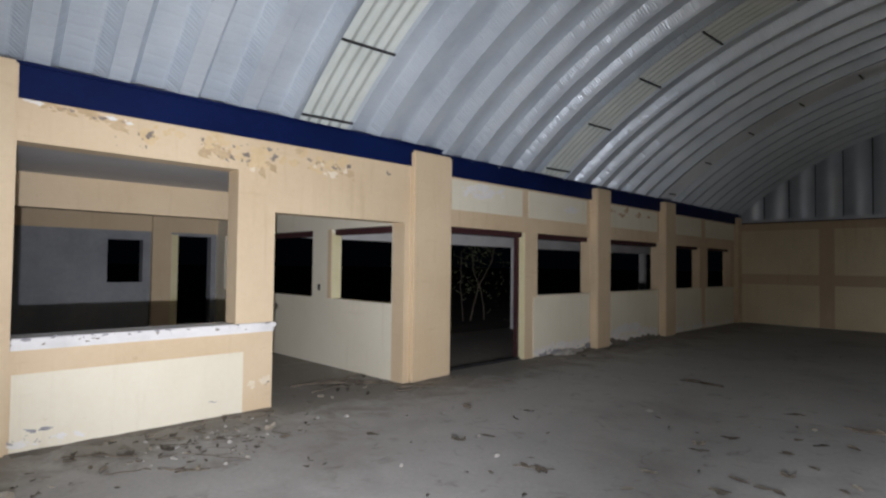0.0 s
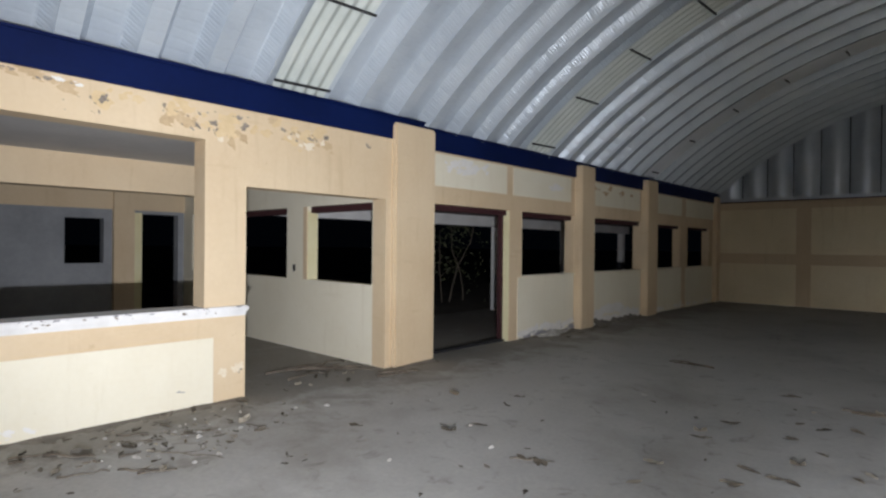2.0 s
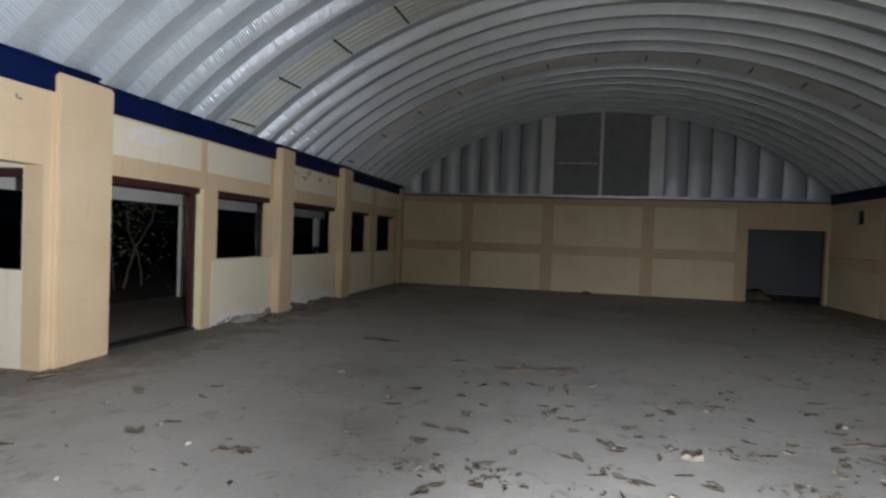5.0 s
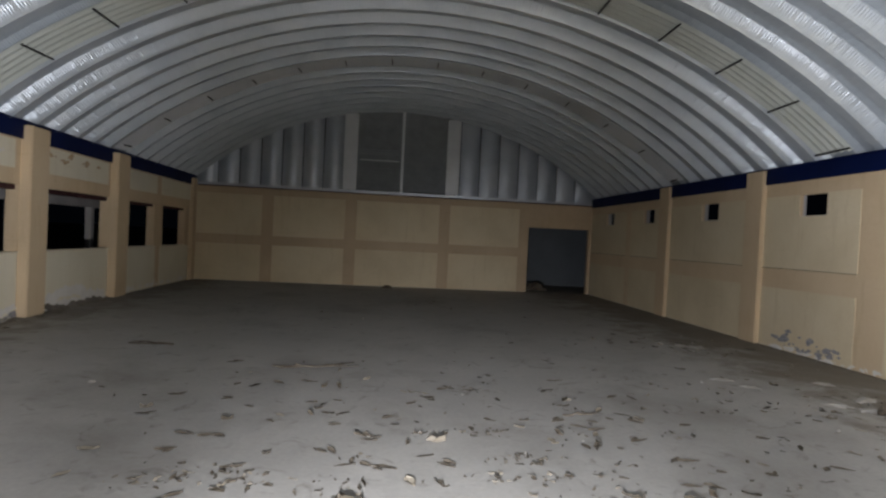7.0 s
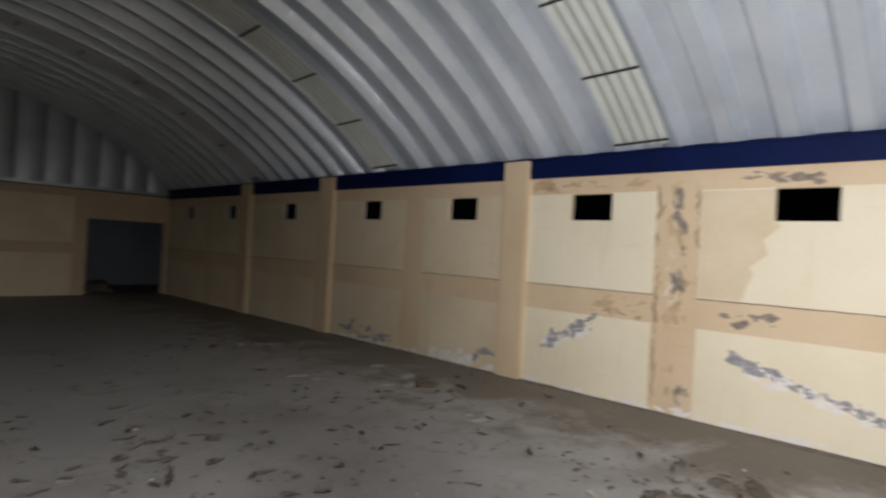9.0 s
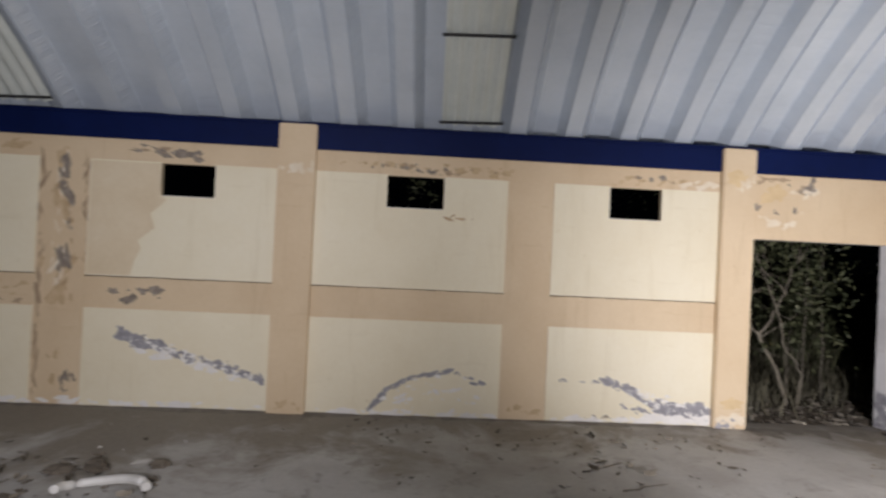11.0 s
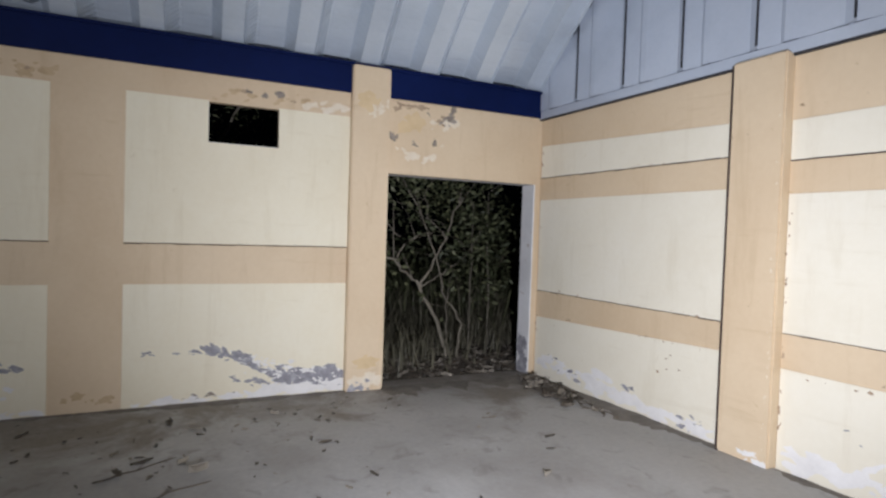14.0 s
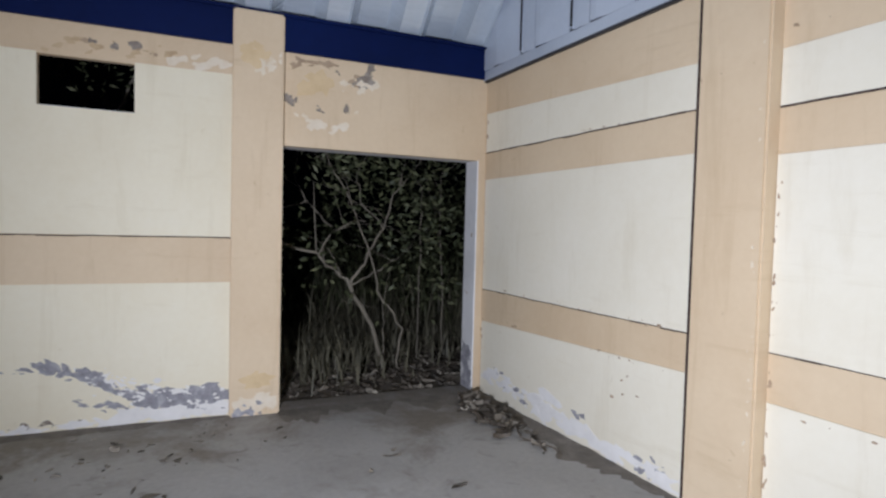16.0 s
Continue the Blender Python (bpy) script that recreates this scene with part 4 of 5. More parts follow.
clumps = [(rng.gauss(1.2, 1.5), rng.gauss(5.2, 1.0), 0.07, 0.05, rng.randrange(3, 7)) for _ in range(34)] + [(rng.gauss(4.6, 0.4), rng.gauss(3.0, 1.4), 0.09, 0.08, rng.randrange(4, 8)) for _ in range(16)] + [(rng.gauss(-5.2, 0.3), rng.gauss(2.3, 0.5), 0.06, 0.07, rng.randrange(3, 7)) for _ in range(22)] + [(0.68, 6.3, 0.12, 0.08, 16), (0.49, 5.03, 0.12, 0.08, 16), (-1.62, 4.07, 0.20, 0.06, 26), (-1.36, 4.21, 0.16, 0.05, 22), (-1.14, 4.04, 0.14, 0.06, 22), (-0.5, 4.0, 0.16, 0.08, 18), (0.73, 4.43, 0.12, 0.06, 22), (0.86, 4.14, 0.12, 0.06, 18), (0.51, 4.14, 0.08, 0.06, 12), (1.4, 3.9, 0.3, 0.2, 26)]
scatter("leaf_litter", 14, [(5.3, -2.6, 0.6, 0.8, 60), (5.9, -0.6, 0.3, 1.0, 70), (5.9, -3.6, 0.3, 0.5, 50), (4.6, -1.2, 0.8, 0.8, 30)], LITTER, "fine crumbs of dead leaves along the wall foot", 0.02, 0.07)
scatter("leaf_litter", 15, [(5.75, -5.86, 0.26, 0.09, 60), (6.1, -5.9, 0.15, 0.07, 30)], LITTER, "pile of large curled dry leaves at the wall foot", 0.10, 0.19)
scatter("leaf_litter", 12, clumps, LITTER, "small clumps of crumbled dry leaves on the floor", 0.025, 0.075)
rng = random.Random(21)
bm = bmesh.new()
leaf_into(bm, 0, 0, 0, 0.12, 0, rng, 0.13)
dry_leaf = tagged(part("dry_leaf", bm, DEADLEAF), "large curled dead leaf lying on the concrete", "leaf", "large dead leaves on the floor")
LARGE = [(-2.07, 7.37), (-2.25, 5.97), (-1.76, 6.28), (-1.61, 5.85), (-2.26, 5.41), (-1.34, 5.65), (-1.42, 6.44), (-1.03, 6.52), (-0.91, 5.78), (-0.72, 5.79), (-0.63, 5.44), (-1.18, 5.22), (-0.57, 5.14), (-0.03, 5.82), (-0.24, 5.35),
    (-1.75, 4.9), (-1.48, 4.86), (-1.73, 4.56), (-0.33, 4.87), (-0.67, 4.56), (-0.45, 4.38), (-0.25, 4.31), (0.18, 4.3), (0.47, 5.06), (0.62, 6.29), (0.41, 6.31), (1.92, 7.84), (1.82, 6.79), (1.5, 6.35), (1.64, 5.52),
    (1.65, 5.13), (1.34, 5.43), (2.26, 6.12), (2.1, 5.55), (2.13, 5.38), (1.85, 4.89), (1.49, 4.71), (2.46, 5.29), (2.08, 4.46), (2.93, 4.95), (3.15, 4.32), (1.91, 3.97), (2.63, 4.21), (1.56, 5.78)]
dry_leaf.matrix_basis = pose(-3.3, 8.3, 0.002, 0, 0, 40)
for x, y in LARGE + [(-3.05, 3.95), (-2.83, 4.05), (-3.76, 4.31), (-2.92, 6.12)]:
    for k in range(rng.randrange(1, 3)):
        m = pose(x + rng.gauss(0, 0.07), y + rng.gauss(0, 0.03), 0.002, 0, 0, rng.gauss(0, 40) + 180 * rng.randrange(2))
        copy_thing(dry_leaf, m).scale = [rng.uniform(0.7, 1.5), rng.uniform(0.6, 1.3), rng.uniform(0.5, 1.1)]
for _ in range(26):
    m = pose(rng.uniform(-1.5, 5.5), rng.uniform(3.4, 9.5), 0.002, 0, 0, rng.random() * 360)
    copy_thing(dry_leaf, m).scale = [0.3 + 0.5 * rng.random()] * 3


def soil_drift(place, u0, u1, width, height, label, seed):
    """A ragged low wedge of blown-in soil along a wall foot; place(u, off, z) gives the point."""
    bm = bmesh.new()
    k = int((u1 - u0) / 0.03)
    lines = []
    for i in range(k + 1):
        u = u0 + (u1 - u0) * i / k
        f = max(0.08, 0.55 + 0.9 * noise.noise(Vector((u * 0.9, seed, 0))) + 0.55 * noise.noise(Vector((u * 5, seed, 3))) + 0.3 * noise.noise(Vector((u * 19, seed, 5))))
        w = width * f
        lines.append([bm.verts.new(place(u, o, z)) for o, z in ((0.0, height * f), (w * 0.3, height * f * 0.55), (w * 0.7, 0.006), (w, 0.0005))])
    for p, q in zip(lines, lines[1:]):
        for j in range(3):
            bm.faces.new((p[j], p[j + 1], q[j + 1], q[j]))
    return tagged(part("soil_drift", bm, SOIL, smooth=True), label, "soil", "", "stuff")


SOIL = grainy("blown_soil", (0.19, 0.168, 0.14), (0.11, 0.096, 0.078), (0.29, 0.26, 0.225), 1.0, 6, 45, 0.7)
for u0, u1, sd in ((-3.93, 0.50, 1), (0.91, 5.19, 2), (5.64, 9.82, 3)):
    soil_drift(lambda u, o, z: (XR - 0.0085 - o, u, z), u0, u1, 0.15, 0.012, "ragged dark soil along the foot of the wall", sd)
soil_drift(lambda u, o, z: tuple(TURN_NEAR @ Vector((u, YN + 0.0085 + o, z))), 4.12, 6.40, 0.20, 0.012, "ragged dark soil along the foot of the end wall", 5)
soil_drift(lambda u, o, z: tuple(TURN_NEAR @ Vector((u, YN + 0.0085 + o, z))), 1.16, 3.69, 0.14, 0.010, "ragged dark soil along the foot of the end wall", 6)
soil_drift(lambda u, o, z: (XC + 0.0085 + o, u, z), 1.12, 3.36, 0.22, 0.010, "dirt swept against the counter front", 7)
soil_drift(lambda u, o, z: (XL + 0.0085 + o, u, z), 8.26, 10.04, 0.22, 0.03, "dirt along the foot of the window wall", 8)
soil_drift(lambda u, o, z: (XL + 0.012 + o, u, z), 10.62, 13.02, 0.36, 0.15, "bank of dark crumbled plaster against the wall", 18)
soil_drift(lambda u, o, z: (-5.90 + o, u, z), 5.36, 6.06, 0.12, 0.02, "dirt round the foot of the broad pillar", 9)
soil_drift(lambda u, o, z: (XR - 0.03 - o, u, z), DOOR_R[0] + 0.05, DOOR_R[1], 0.5, 0.008, "soil trodden over the door sill", 10)


def tube(bm, pts, r0, r1, sides=6):
    """A tapered tube along points."""
    rings = []
    for i, p in enumerate(pts):
        p = Vector(p)
        d = (Vector(pts[min(i + 1, len(pts) - 1)]) - Vector(pts[max(i - 1, 0)])).normalized()
        a = d.orthogonal().normalized()
        b = d.cross(a)
        r = r0 + (r1 - r0) * i / (len(pts) - 1)
        rings.append([bm.verts.new(p + r * (a * math.cos(2 * math.pi * k / sides) + b * math.sin(2 * math.pi * k / sides))) for k in range(sides)])
    for i in range(len(rings) - 1):
        for k in range(sides):
            bm.faces.new((rings[i][k], rings[i][(k + 1) % sides], rings[i + 1][(k + 1) % sides], rings[i + 1][k]))
    bm.faces.new(rings[0])
    bm.faces.new(rings[-1])


def stick(x, y, length, turn, thick, seed):
    r = random.Random(seed)
    bm = bmesh.new()
    pts = [(length * (k / 6 - 0.5), r.gauss(0, length * 0.03), thick + abs(r.gauss(0, thick * 0.6))) for k in range(7)]
    tube(bm, pts, thick, thick * 0.5)
    k = r.randrange(2, 5)
    tube(bm, [pts[k], (pts[k][0] + length * 0.12, pts[k][1] + length * 0.10, thick * 1.3), (pts[k][0] + length * 0.2, pts[k][1] + length * 0.2, thick)], thick * 0.6, thick * 0.3)
    ob = tagged(part("stick", bm, TWIG, smooth=True), "dry forked stick lying on the floor", "stick", "sticks on the floor")
    ob.matrix_basis = pose(x, y, 0.0, 0, 0, turn)
    return ob


for i, (x, y, ln, tn, th) in enumerate([(-6.55, 4.45, 0.9, 70, 0.010), (-6.4, 4.75, 0.8, 55, 0.009), (-6.7, 4.7, 0.8, 85, 0.008), (-6.2, 4.9, 0.6, 40, 0.008), (-6.3, 4.3, 0.5, 100, 0.007), (-6.5, 4.6, 0.7, 62, 0.007), (-5.65, 5.2, 0.5, 60, 0.010), (-5.6, 5.05, 0.4, 75, 0.008),
        (-5.5, 1.55, 0.32, 60, 0.008), (-5.2, 2.6, 0.3, 80, 0.006), (-4.7, 2.0, 0.35, 40, 0.007), (-5.0, 3.0, 0.25, 20, 0.005), (-5.3, 2.2, 0.25, 55, 0.005), (-4.9, 1.7, 0.3, 65, 0.006), (-1.0, 7.2, 0.9, 15, 0.012), (-3.3, 8.3, 0.6, 170, 0.012),
        (1.64, 5.52, 0.4, 14, 0.009), (5.7, -5.8, 0.5, 15, 0.012), (6.0, -5.9, 0.45, -10, 0.010), (5.1, -2.3, 0.5, -60, 0.005), (4.7, -2.5, 0.45, -70, 0.005),
        (-5.33, 1.72, 0.38, 37, 0.010), (-5.50, 2.19, 0.26, 45, 0.007), (-5.05, 2.03, 0.14, 80, 0.008), (-4.60, 2.05, 0.24, 55, 0.008), (-2.93, 4.0, 0.32, 30, 0.006), (-1.02, 7.19, 1.0, 8, 0.010), (-3.32, 8.25, 0.55, 2, 0.010), (-4.75, 2.35, 0.5, 35, 0.004)]):
    stick(x, y, ln, tn, th * (1.7 if x < -5.55 else 1.0), 40 + i)


def lump(name, material, dims, seed, label, category, group=""):
    """An irregular broken lump: a noisy, flattened rock."""
    bm = bmesh.new()
    bmesh.ops.create_icosphere(bm, subdivisions=3, radius=1)
    off = Vector((seed * 3.1, seed * 1.7, 0))
    for v in bm.verts:
        k = 0.75 + 0.55 * noise.noise(v.co * 1.3 + off) + 0.25 * noise.noise(v.co * 4 + off)
        v.co = Vector((v.co.x * dims[0], v.co.y * dims[1], max(0.0, v.co.z) * dims[2])) * k
    bmesh.ops.remove_doubles(bm, verts=bm.verts, dist=0.0005)
    return tagged(part(name, bm, material), label, category, group)


heap = lump("plaster_mound", RUBBLE, (0.12, 0.5, 0.10), 8, "low spread of crumbled plaster at the wall foot", "rubble")
heap.matrix_basis = pose(XL + 0.12, 9.2, 0)
lump("dirt_clod", EARTH, (0.20, 0.12, 0.10), 9, "dark clod of earth on the floor by the end wall", "dirt").matrix_basis = pose(-0.13, 17.6, 0)
lump("dirt_heap", EARTH, (0.5, 0.35, 0.28), 12, "dark heap of rubbish in the annex doorway", "rubbish").matrix_basis = pose(4.9, 19.3, 0)
lump("dirt_clod", EARTH, (0.22, 0.15, 0.09), 14, "dark clod of earth among leaves", "dirt").matrix_basis = pose(5.05, 5.7, 0)
for i, (x, y, a, b, h, t) in enumerate([(6.15, -6.0, 0.22, 0.10, 0.022, 5), (5.75, -6.04, 0.28, 0.08, 0.02, 2)]):
    lump("leaf_mound", DEADLEAF, (a, b, h), 20 + i, "small mound of rotting leaves at the wall foot", "leaves").matrix_basis = pose(x, y, 0, 0, 0, t)
for i in range(12):
    stick(rng.gauss(5.8, 0.28), rng.gauss(-5.95, 0.05), rng.uniform(0.15, 0.4), rng.uniform(-40, 40), 0.006, 80 + i)
for i, (x, y, a, b, h) in enumerate([(4.02, 2.25, 0.16, 0.12, 0.06), (4.80, 1.75, 0.16, 0.10, 0.07), (4.88, 1.33, 0.10, 0.08, 0.06), (4.72, 1.98, 0.14, 0.09, 0.05), (4.2, 2.05, 0.10, 0.14, 0.04)]):
    lump("dirt_clod", EARTH, (a, b, h), 30 + i, "crumbling clod of earth among rubble", "dirt").matrix_basis = pose(x, y, 0, 0, 0, 40 * i)
chip = lump("plaster_chip", RUBBLE, (0.045, 0.035, 0.022), 3, "pale chip of fallen plaster on the floor", "rubble", "plaster chips on the floor")
chip.matrix_basis = pose(-3.12, 6.34, 0)
CHIPS = [(-3.66, 3.28), (-3.3, 4.0), (-5.2, 2.5), (-5.35, 2.75), (-5.1, 2.9), (-5.5, 3.1), (-5.25, 2.2), (-5.4, 1.7), (-5.0, 2.05), (-4.6, 2.3), (-5.7, 3.05)]
CHIPS += [(rng.gauss(-5.2, 0.25), rng.gauss(2.3, 0.5)) for _ in range(26)] + [(rng.gauss(4.6, 0.5), rng.gauss(2.0, 0.6)) for _ in range(16)] + [(rng.gauss(4.7, 0.4), rng.gauss(9.4, 0.4)) for _ in range(12)] + [(rng.uniform(3.5, 6.0), rng.uniform(3.5, 8.5)) for _ in range(9)] + [(rng.uniform(-1.0, 3.0), rng.uniform(4.5, 6.5)) for _ in range(4)]
CHIPS += [(-5.12, 3.78), (-4.55, 4.61), (-3.68, 3.3), (-3.76, 4.29), (-5.23, 2.11), (-5.5, 2.61), (-5.34, 2.46), (-5.67, 3.03), (-4.63, 2.49), (-4.85, 2.16)]
for x, y in CHIPS:
    k = 0.28 + 0.5 * rng.random() ** 2
    copy_thing(chip, pose(x, y, 0, 0, 0, rng.random() * 360)).scale = [k, k * rng.uniform(0.6, 1.3), k * rng.uniform(0.8, 1.8)]
slab = lump("plaster_piece", RUBBLE, (0.12, 0.05, 0.016), 17, "flat flake of fallen plaster on the dark soil", "rubble", "flat plaster pieces by the wall")
slab.matrix_basis = pose(4.08, 2.12, 0, 0, 0, 30)
for x, y, k in ((4.47, 9.52, 1.6), (4.92, 9.24, 1.6), (4.7, 9.35, 1.2), (3.99, 7.05, 1.3), (3.39, 6.05, 0.9), (4.14, 6.72, 1.1), (4.66, 6.0, 1.4), (5.18, 6.21, 1.7), (4.89, 5.82, 1.5), (5.28, 6.94, 1.2), (4.81, 8.37, 1.1), (4.46, 4.31, 1.0), (4.55, 4.5, 0.8), (3.87, 2.39, 0.8), (4.95, 1.5, 0.8), (4.6, 2.3, 0.6)):
    copy_thing(slab, pose(x, y, 0, 0, 0, rng.gauss(0, 30))).scale = [k, k * rng.uniform(0.8, 1.5), k]
bm = bmesh.new()
tube(bm, [(0.30 * math.cos(a), 0.19 * math.sin(a), 0.035 + 0.02 * math.sin(2 * a)) for a in [radians(20 + 12 * k) for k in range(16)]], 0.035, 0.03, 8)
tagged(part("broken_basin", bm, PLASTIC, smooth=False), "broken white rim of a plastic basin among rubble", "rubbish").matrix_basis = pose(4.33, 1.48, 0.0, 0, 0, 265)


# ---- plants outside ----
def shrub(x, y, stems, crown, leaves, label, seed, size=0.07, bark=BARK):
    """stems: paths of points with a radius; crown: (centre, spread) of leaf clumps."""
    r = random.Random(seed)
    th = empty("shrub", x, y, -0.03)
    bm = bmesh.new()
    tips = []
    for pts, rad in stems:
        path = []
        for i in range(len(pts) - 1):
            for k in range(4):
                f = k / 4
                path.append(tuple(pts[i][j] * (1 - f) + pts[i + 1][j] * f + (r.gauss(0, 0.012) if i + k else 0) for j in range(3)))
        path.append(pts[-1])
        tube(bm, path, rad, rad * 0.35)
        for _ in range(3):
            b = Vector(path[r.randrange(len(path) // 3, len(path))])
            d = Vector((r.gauss(0, 0.5), r.gauss(0, 0.7), r.uniform(0.1, 0.9))).normalized() * r.uniform(0.25, 0.8)
            mid = b + d * 0.5 + Vector((r.gauss(0, 0.05), r.gauss(0, 0.05), 0.03))
            tube(bm, [b, mid, b + d], rad * 0.35, rad * 0.12, 4)
            tips += [mid, b + d]
    part("trunk", bm, bark, th, "thin branching stems", True)
    bm = bmesh.new()
    for _ in range(leaves):
        if r.random() < 0.22:
            c = r.choice(tips) + Vector((r.gauss(0, 0.10), r.gauss(0, 0.10), r.gauss(0, 0.10)))
        else:
            ctr, sp = r.choice(crown)
            c = Vector(ctr) + Vector([r.gauss(0, q) for q in sp])
        if c.z < 0.05:
            continue
        d = Vector((r.gauss(0, 1), r.gauss(0, 1), r.gauss(-0.2, 0.7))).normalized()
        s_ = d.orthogonal().normalized()
        s_ = (Matrix.Rotation(r.random() * 6.28, 3, d) @ s_) * size * 0.22
        ln = d * size * r.uniform(0.7, 1.5)
        bm.faces.new([bm.verts.new(p) for p in (c, c + ln * 0.45 + s_, c + ln, c + ln * 0.45 - s_)])
    part("crown", bm, LEAF, th, "small narrow green leaves")
    return tagged(th, label, "shrub")


shrub(7.45, -5.585, [
    ([(0, 0.09, 0), (0.02, 0.22, 0.49), (0.05, 0.45, 0.9), (0.05, 0.64, 1.09), (0.02, 0.81, 1.23), (0, 1.18, 1.35), (0, 1.47, 1.43)], 0.028),
    ([(0.05, 0.45, 0.9), (0.08, 0.3, 1.14), (0.1, 0.1, 1.49), (0.12, -0.03, 1.85), (0.15, -0.15, 2.19)], 0.019),
    ([(0, -0.06, 0), (-0.02, -0.09, 0.46), (-0.02, 0.13, 0.73), (-0.03, 0.26, 1.17), (-0.02, 0.47, 1.75), (0, 0.7, 2.14)], 0.015),
    ([(0.02, 0.09, 0), (-0.01, 0.11, 0.44), (-0.02, 0.13, 0.73)], 0.010),
    ([(0.05, 0.45, 0.9), (0.15, 0.18, 1.04), (0.2, -0.11, 1.19), (0.22, -0.28, 1.32)], 0.011),
    ([(0.02, 0.79, 1.22), (0.05, 0.64, 1.46), (0.08, 0.41, 1.56), (0.1, 0.28, 1.57)], 0.011),
    ([(0.1, 0.1, 1.49), (0.15, 0.32, 1.78), (0.12, 0.39, 2.05)], 0.010),
    ([(0.5, 0.55, 1.5), (0.5, 0.83, 1.73), (0.5, 1.15, 1.68), (0.5, 1.29, 1.96)], 0.010), ([(0.5, 0.83, 1.73), (0.5, 0.96, 2.05)], 0.007),
    ([(0.5, -0.46, 0), (0.5, -0.46, 0.95), (0.5, -0.48, 1.96)], 0.011), ([(0.6, -0.83, 0), (0.6, -0.78, 1.23), (0.55, -0.73, 2.14)], 0.011)],
    [((0.4, -0.35, 1.85), (0.3, 0.30, 0.22)), ((0.5, -0.6, 1.45), (0.3, 0.25, 0.25)), ((0.2, 0.25, 2.15), (0.3, 0.35, 0.12)), ((0.7, -0.7, 1.1), (0.3, 0.25, 0.35)), ((0.6, 1.2, 1.3), (0.3, 0.3, 0.2))],
    1500, "leafy shrub with pale bare stems outside the doorway", 5, 0.085)
shrub(8.9, -2.4, [([(0, 0, 0), (0.1, 0.2, 1.2), (-0.3, 0.4, 2.4), (-0.5, 0.7, 3.1)], 0.03), ([(0, 0, 0), (0, -0.3, 1.4), (-0.3, -0.5, 2.6), (-0.5, -0.8, 3.2)], 0.026)],
    [((-0.4, 0.6, 2.9), (0.3, 0.5, 0.4)), ((-0.4, -0.8, 2.9), (0.3, 0.5, 0.4)), ((0.1, 0, 2.0), (0.4, 0.8, 0.5))], 1100, "tall dark shrub behind the small windows", 6)
# stems darker than BARK: the faint light beyond the veranda is in their colour
shrub(-11.4, 12.9, [([(0, -0.5, 0), (0, -0.2, 0.9), (0.1, 0.3, 1.7), (0, 0.6, 2.4)], 0.03), ([(0, 0.1, 0), (0, 0.0, 0.8), (0, -0.4, 1.5), (0.1, -0.6, 2.3)], 0.026), ([(0, -0.8, 0), (0.1, -1.0, 1.0), (0, -0.9, 2.0)], 0.02)],
    [((0, 0.2, 2.0), (0.3, 0.6, 0.3)), ((0, -0.6, 1.6), (0.3, 0.6, 0.4)), ((0, 0, 0.8), (0.3, 0.8, 0.4))], 420, "dim tangled leafy shrub beyond the veranda", 7, 0.10, TWIG)


def blades(name, seed, spots, material, label, tall):
    """Upright dry grass: bent blades, each a thin folded strip."""
    r = random.Random(seed)
    bm = bmesh.new()
    for cx, cy, sx, sy, count in spots:
        for _ in range(count):
            x, y = r.gauss(cx, sx), r.gauss(cy, sy)
            if XL - 4 < x < XR + 0.3:
                continue
            h, a = tall * r.uniform(0.3, 1.0), r.random() * 6.28
            w = 0.006 + 0.006 * r.random()
            lean = Vector((math.cos(a), math.sin(a), 0)) * h * r.uniform(0.2, 1.1)
            side = Vector((-math.sin(a), math.cos(a), 0)) * w
            b = Vector((x, y, -0.03))
            m = b + lean * 0.35 + Vector((0, 0, h * 0.6))
            t = b + lean + Vector((0, 0, h))
            v = [bm.verts.new(p) for p in (b - side, b + side, m + side * 0.8, m - side * 0.8, t)]
            bm.faces.new(v[:4])
            bm.faces.new((v[3], v[2], v[4]))
    return tagged(part(name, bm, material), label, "grass", "", "stuff")


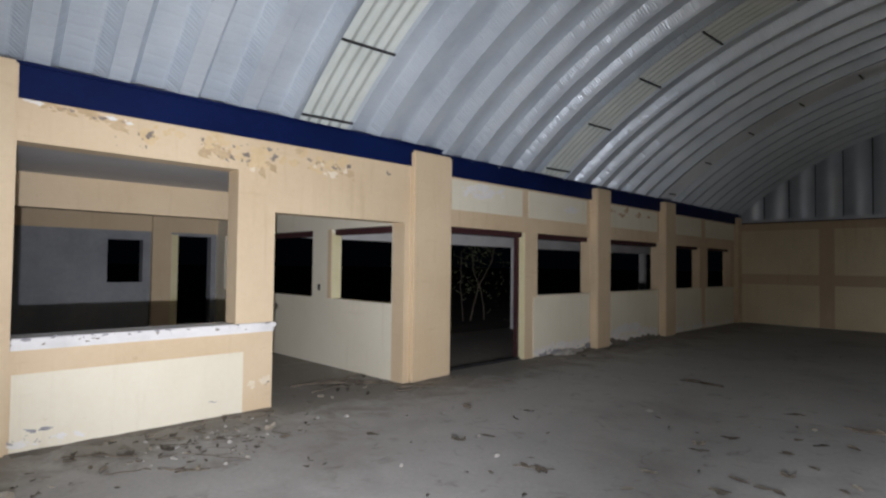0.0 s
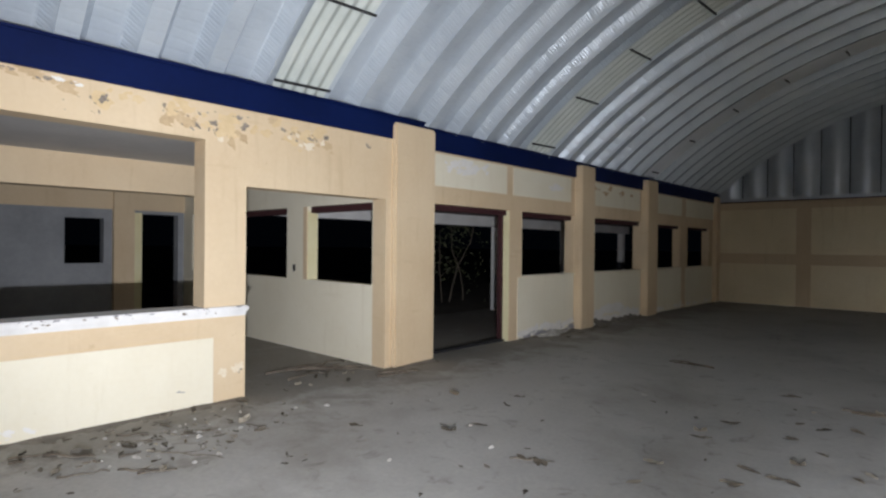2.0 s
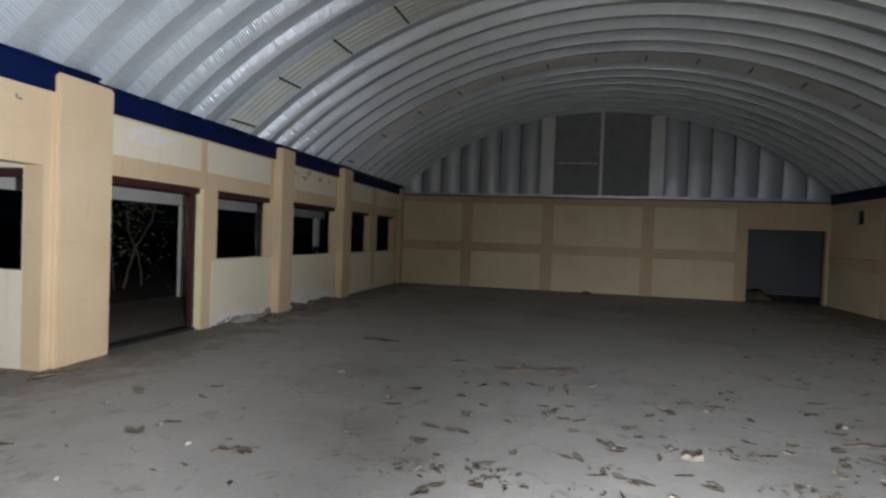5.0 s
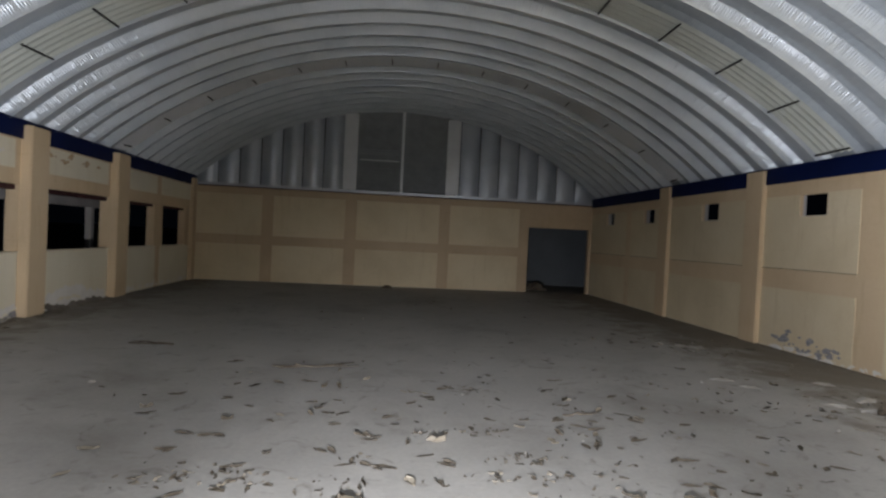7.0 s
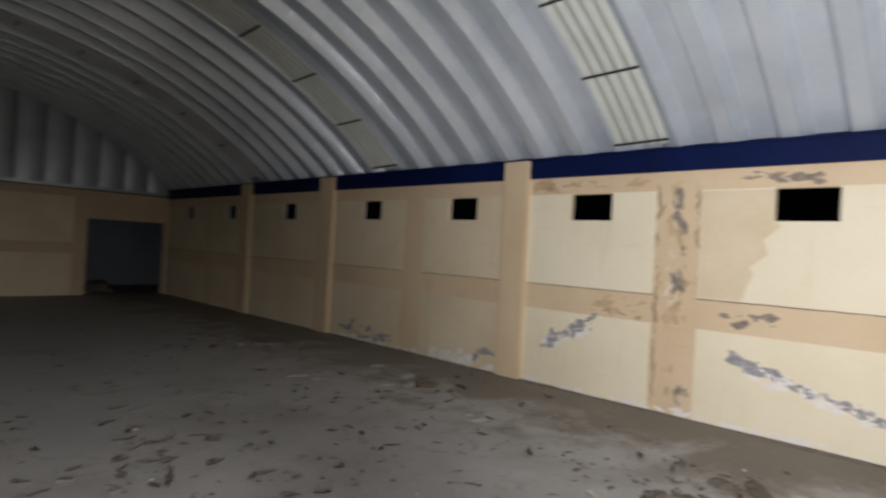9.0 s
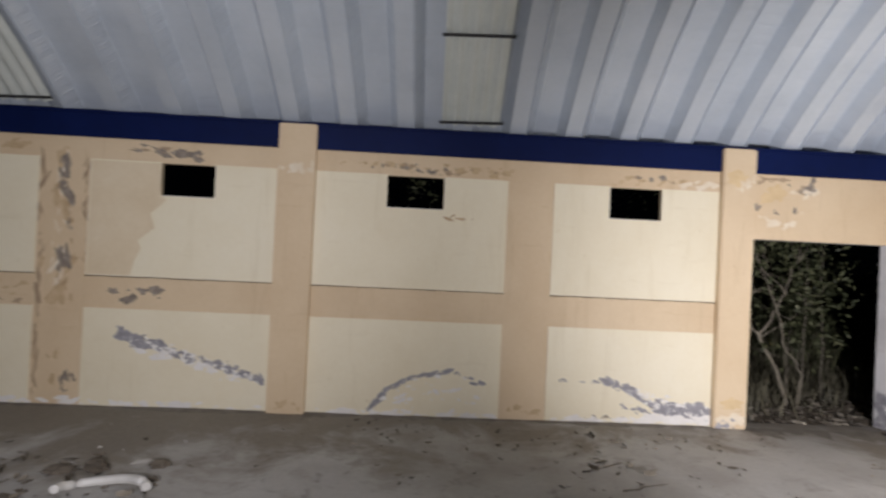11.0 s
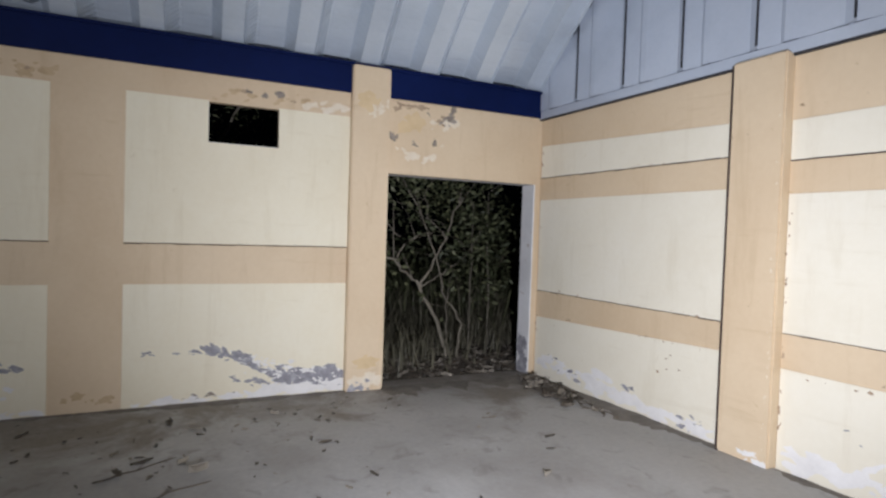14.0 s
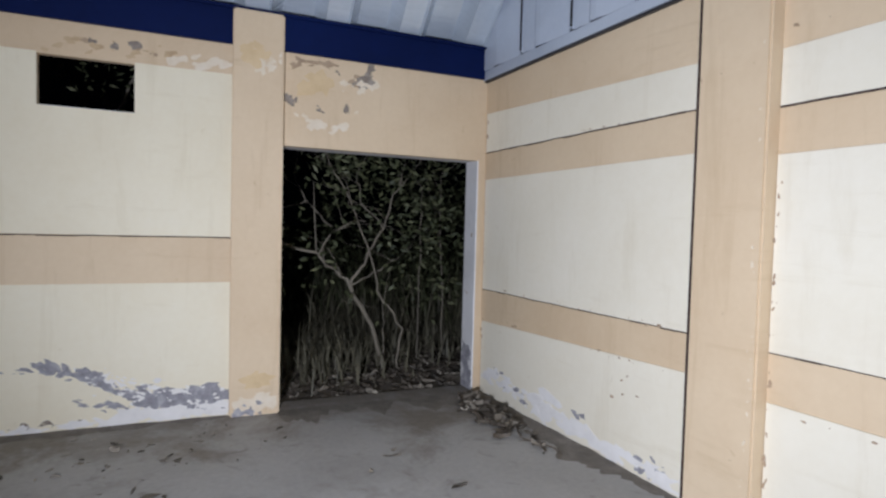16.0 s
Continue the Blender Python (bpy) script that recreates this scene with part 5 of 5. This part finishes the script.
shrub(8.9, 0.1, [([(0, 0, 0), (-0.1, -0.1, 1.4), (-0.2, -0.3, 2.5), (-0.3, -0.5, 3.1)], 0.024), ([(0, 0, 0), (0.1, 0.1, 1.5), (-0.1, 0.2, 2.9)], 0.02)],
    [((-0.3, -0.3, 2.85), (0.2, 0.3, 0.3)), ((-0.1, 0.1, 2.2), (0.3, 0.4, 0.4))], 700, "tall thin shrub behind the wall", 8, 0.11)
shrub(11.0, -7.9, [([(0, 0, 0), (0.1, 0.2, 0.9), (-0.1, 0.5, 1.9), (-0.2, 0.8, 2.7)], 0.03), ([(0, 0, 0), (0, -0.4, 1.0), (-0.1, -0.9, 2.2)], 0.026)],
    [((-0.2, 0.4, 2.2), (0.5, 0.8, 0.4)), ((-0.2, -0.4, 1.6), (0.5, 1.0, 0.5)), ((0, 0.6, 0.9), (0.5, 1.0, 0.5))], 2200, "dense dark bush far behind the doorway", 9, 0.12, TWIG)
shrub(12.4, -4.9, [([(0, 0, 0), (0.1, 0.3, 0.7), (-0.1, 0.6, 1.4)], 0.024), ([(0, 0, 0), (0, -0.4, 0.8), (-0.1, -0.8, 1.5)], 0.022)],
    [((0, 0.5, 0.9), (0.5, 1.0, 0.4)), ((0, -0.6, 1.1), (0.5, 0.9, 0.4))], 1500, "low dark bush at the end of the weedy yard", 10, 0.12, TWIG)
blades("dry_grass", 31, [(8.6, -5.6, 0.5, 0.8, 700), (7.7, -4.9, 0.4, 0.5, 300), (9.4, -6.3, 0.6, 1.2, 2400), (10.0, -4.6, 0.8, 1.3, 3000), (11.8, -6.0, 0.9, 2.0, 2000)], STRAW, "dry straw and weeds outside the doorway", 0.5)
blades("dry_grass", 33, [(9.2, -6.7, 0.4, 0.5, 180), (9.8, -5.2, 0.6, 1.2, 300), (10.8, -4.0, 0.6, 1.0, 300)], STRAW, "tall dead grass stalks behind the shrub", 1.15)
blades("weeds", 32, [(9.6, -7.0, 0.5, 0.6, 320), (10.6, -6.0, 0.6, 1.2, 500)], LEAF, "tall dark weeds behind the shrub", 1.5)
rng = random.Random(91)
bm = bmesh.new()
for _ in range(1500):
    leaf_into(bm, rng.uniform(6.70, 9.8), rng.gauss(-5.3, 0.9), -0.026, rng.uniform(0.05, 0.16), rng.random() * 6.3, rng, 0.3)
tagged(part("leaf_litter", bm, LITTER), "fallen leaves on the earth outside the doorway", "leaves", "", "stuff")
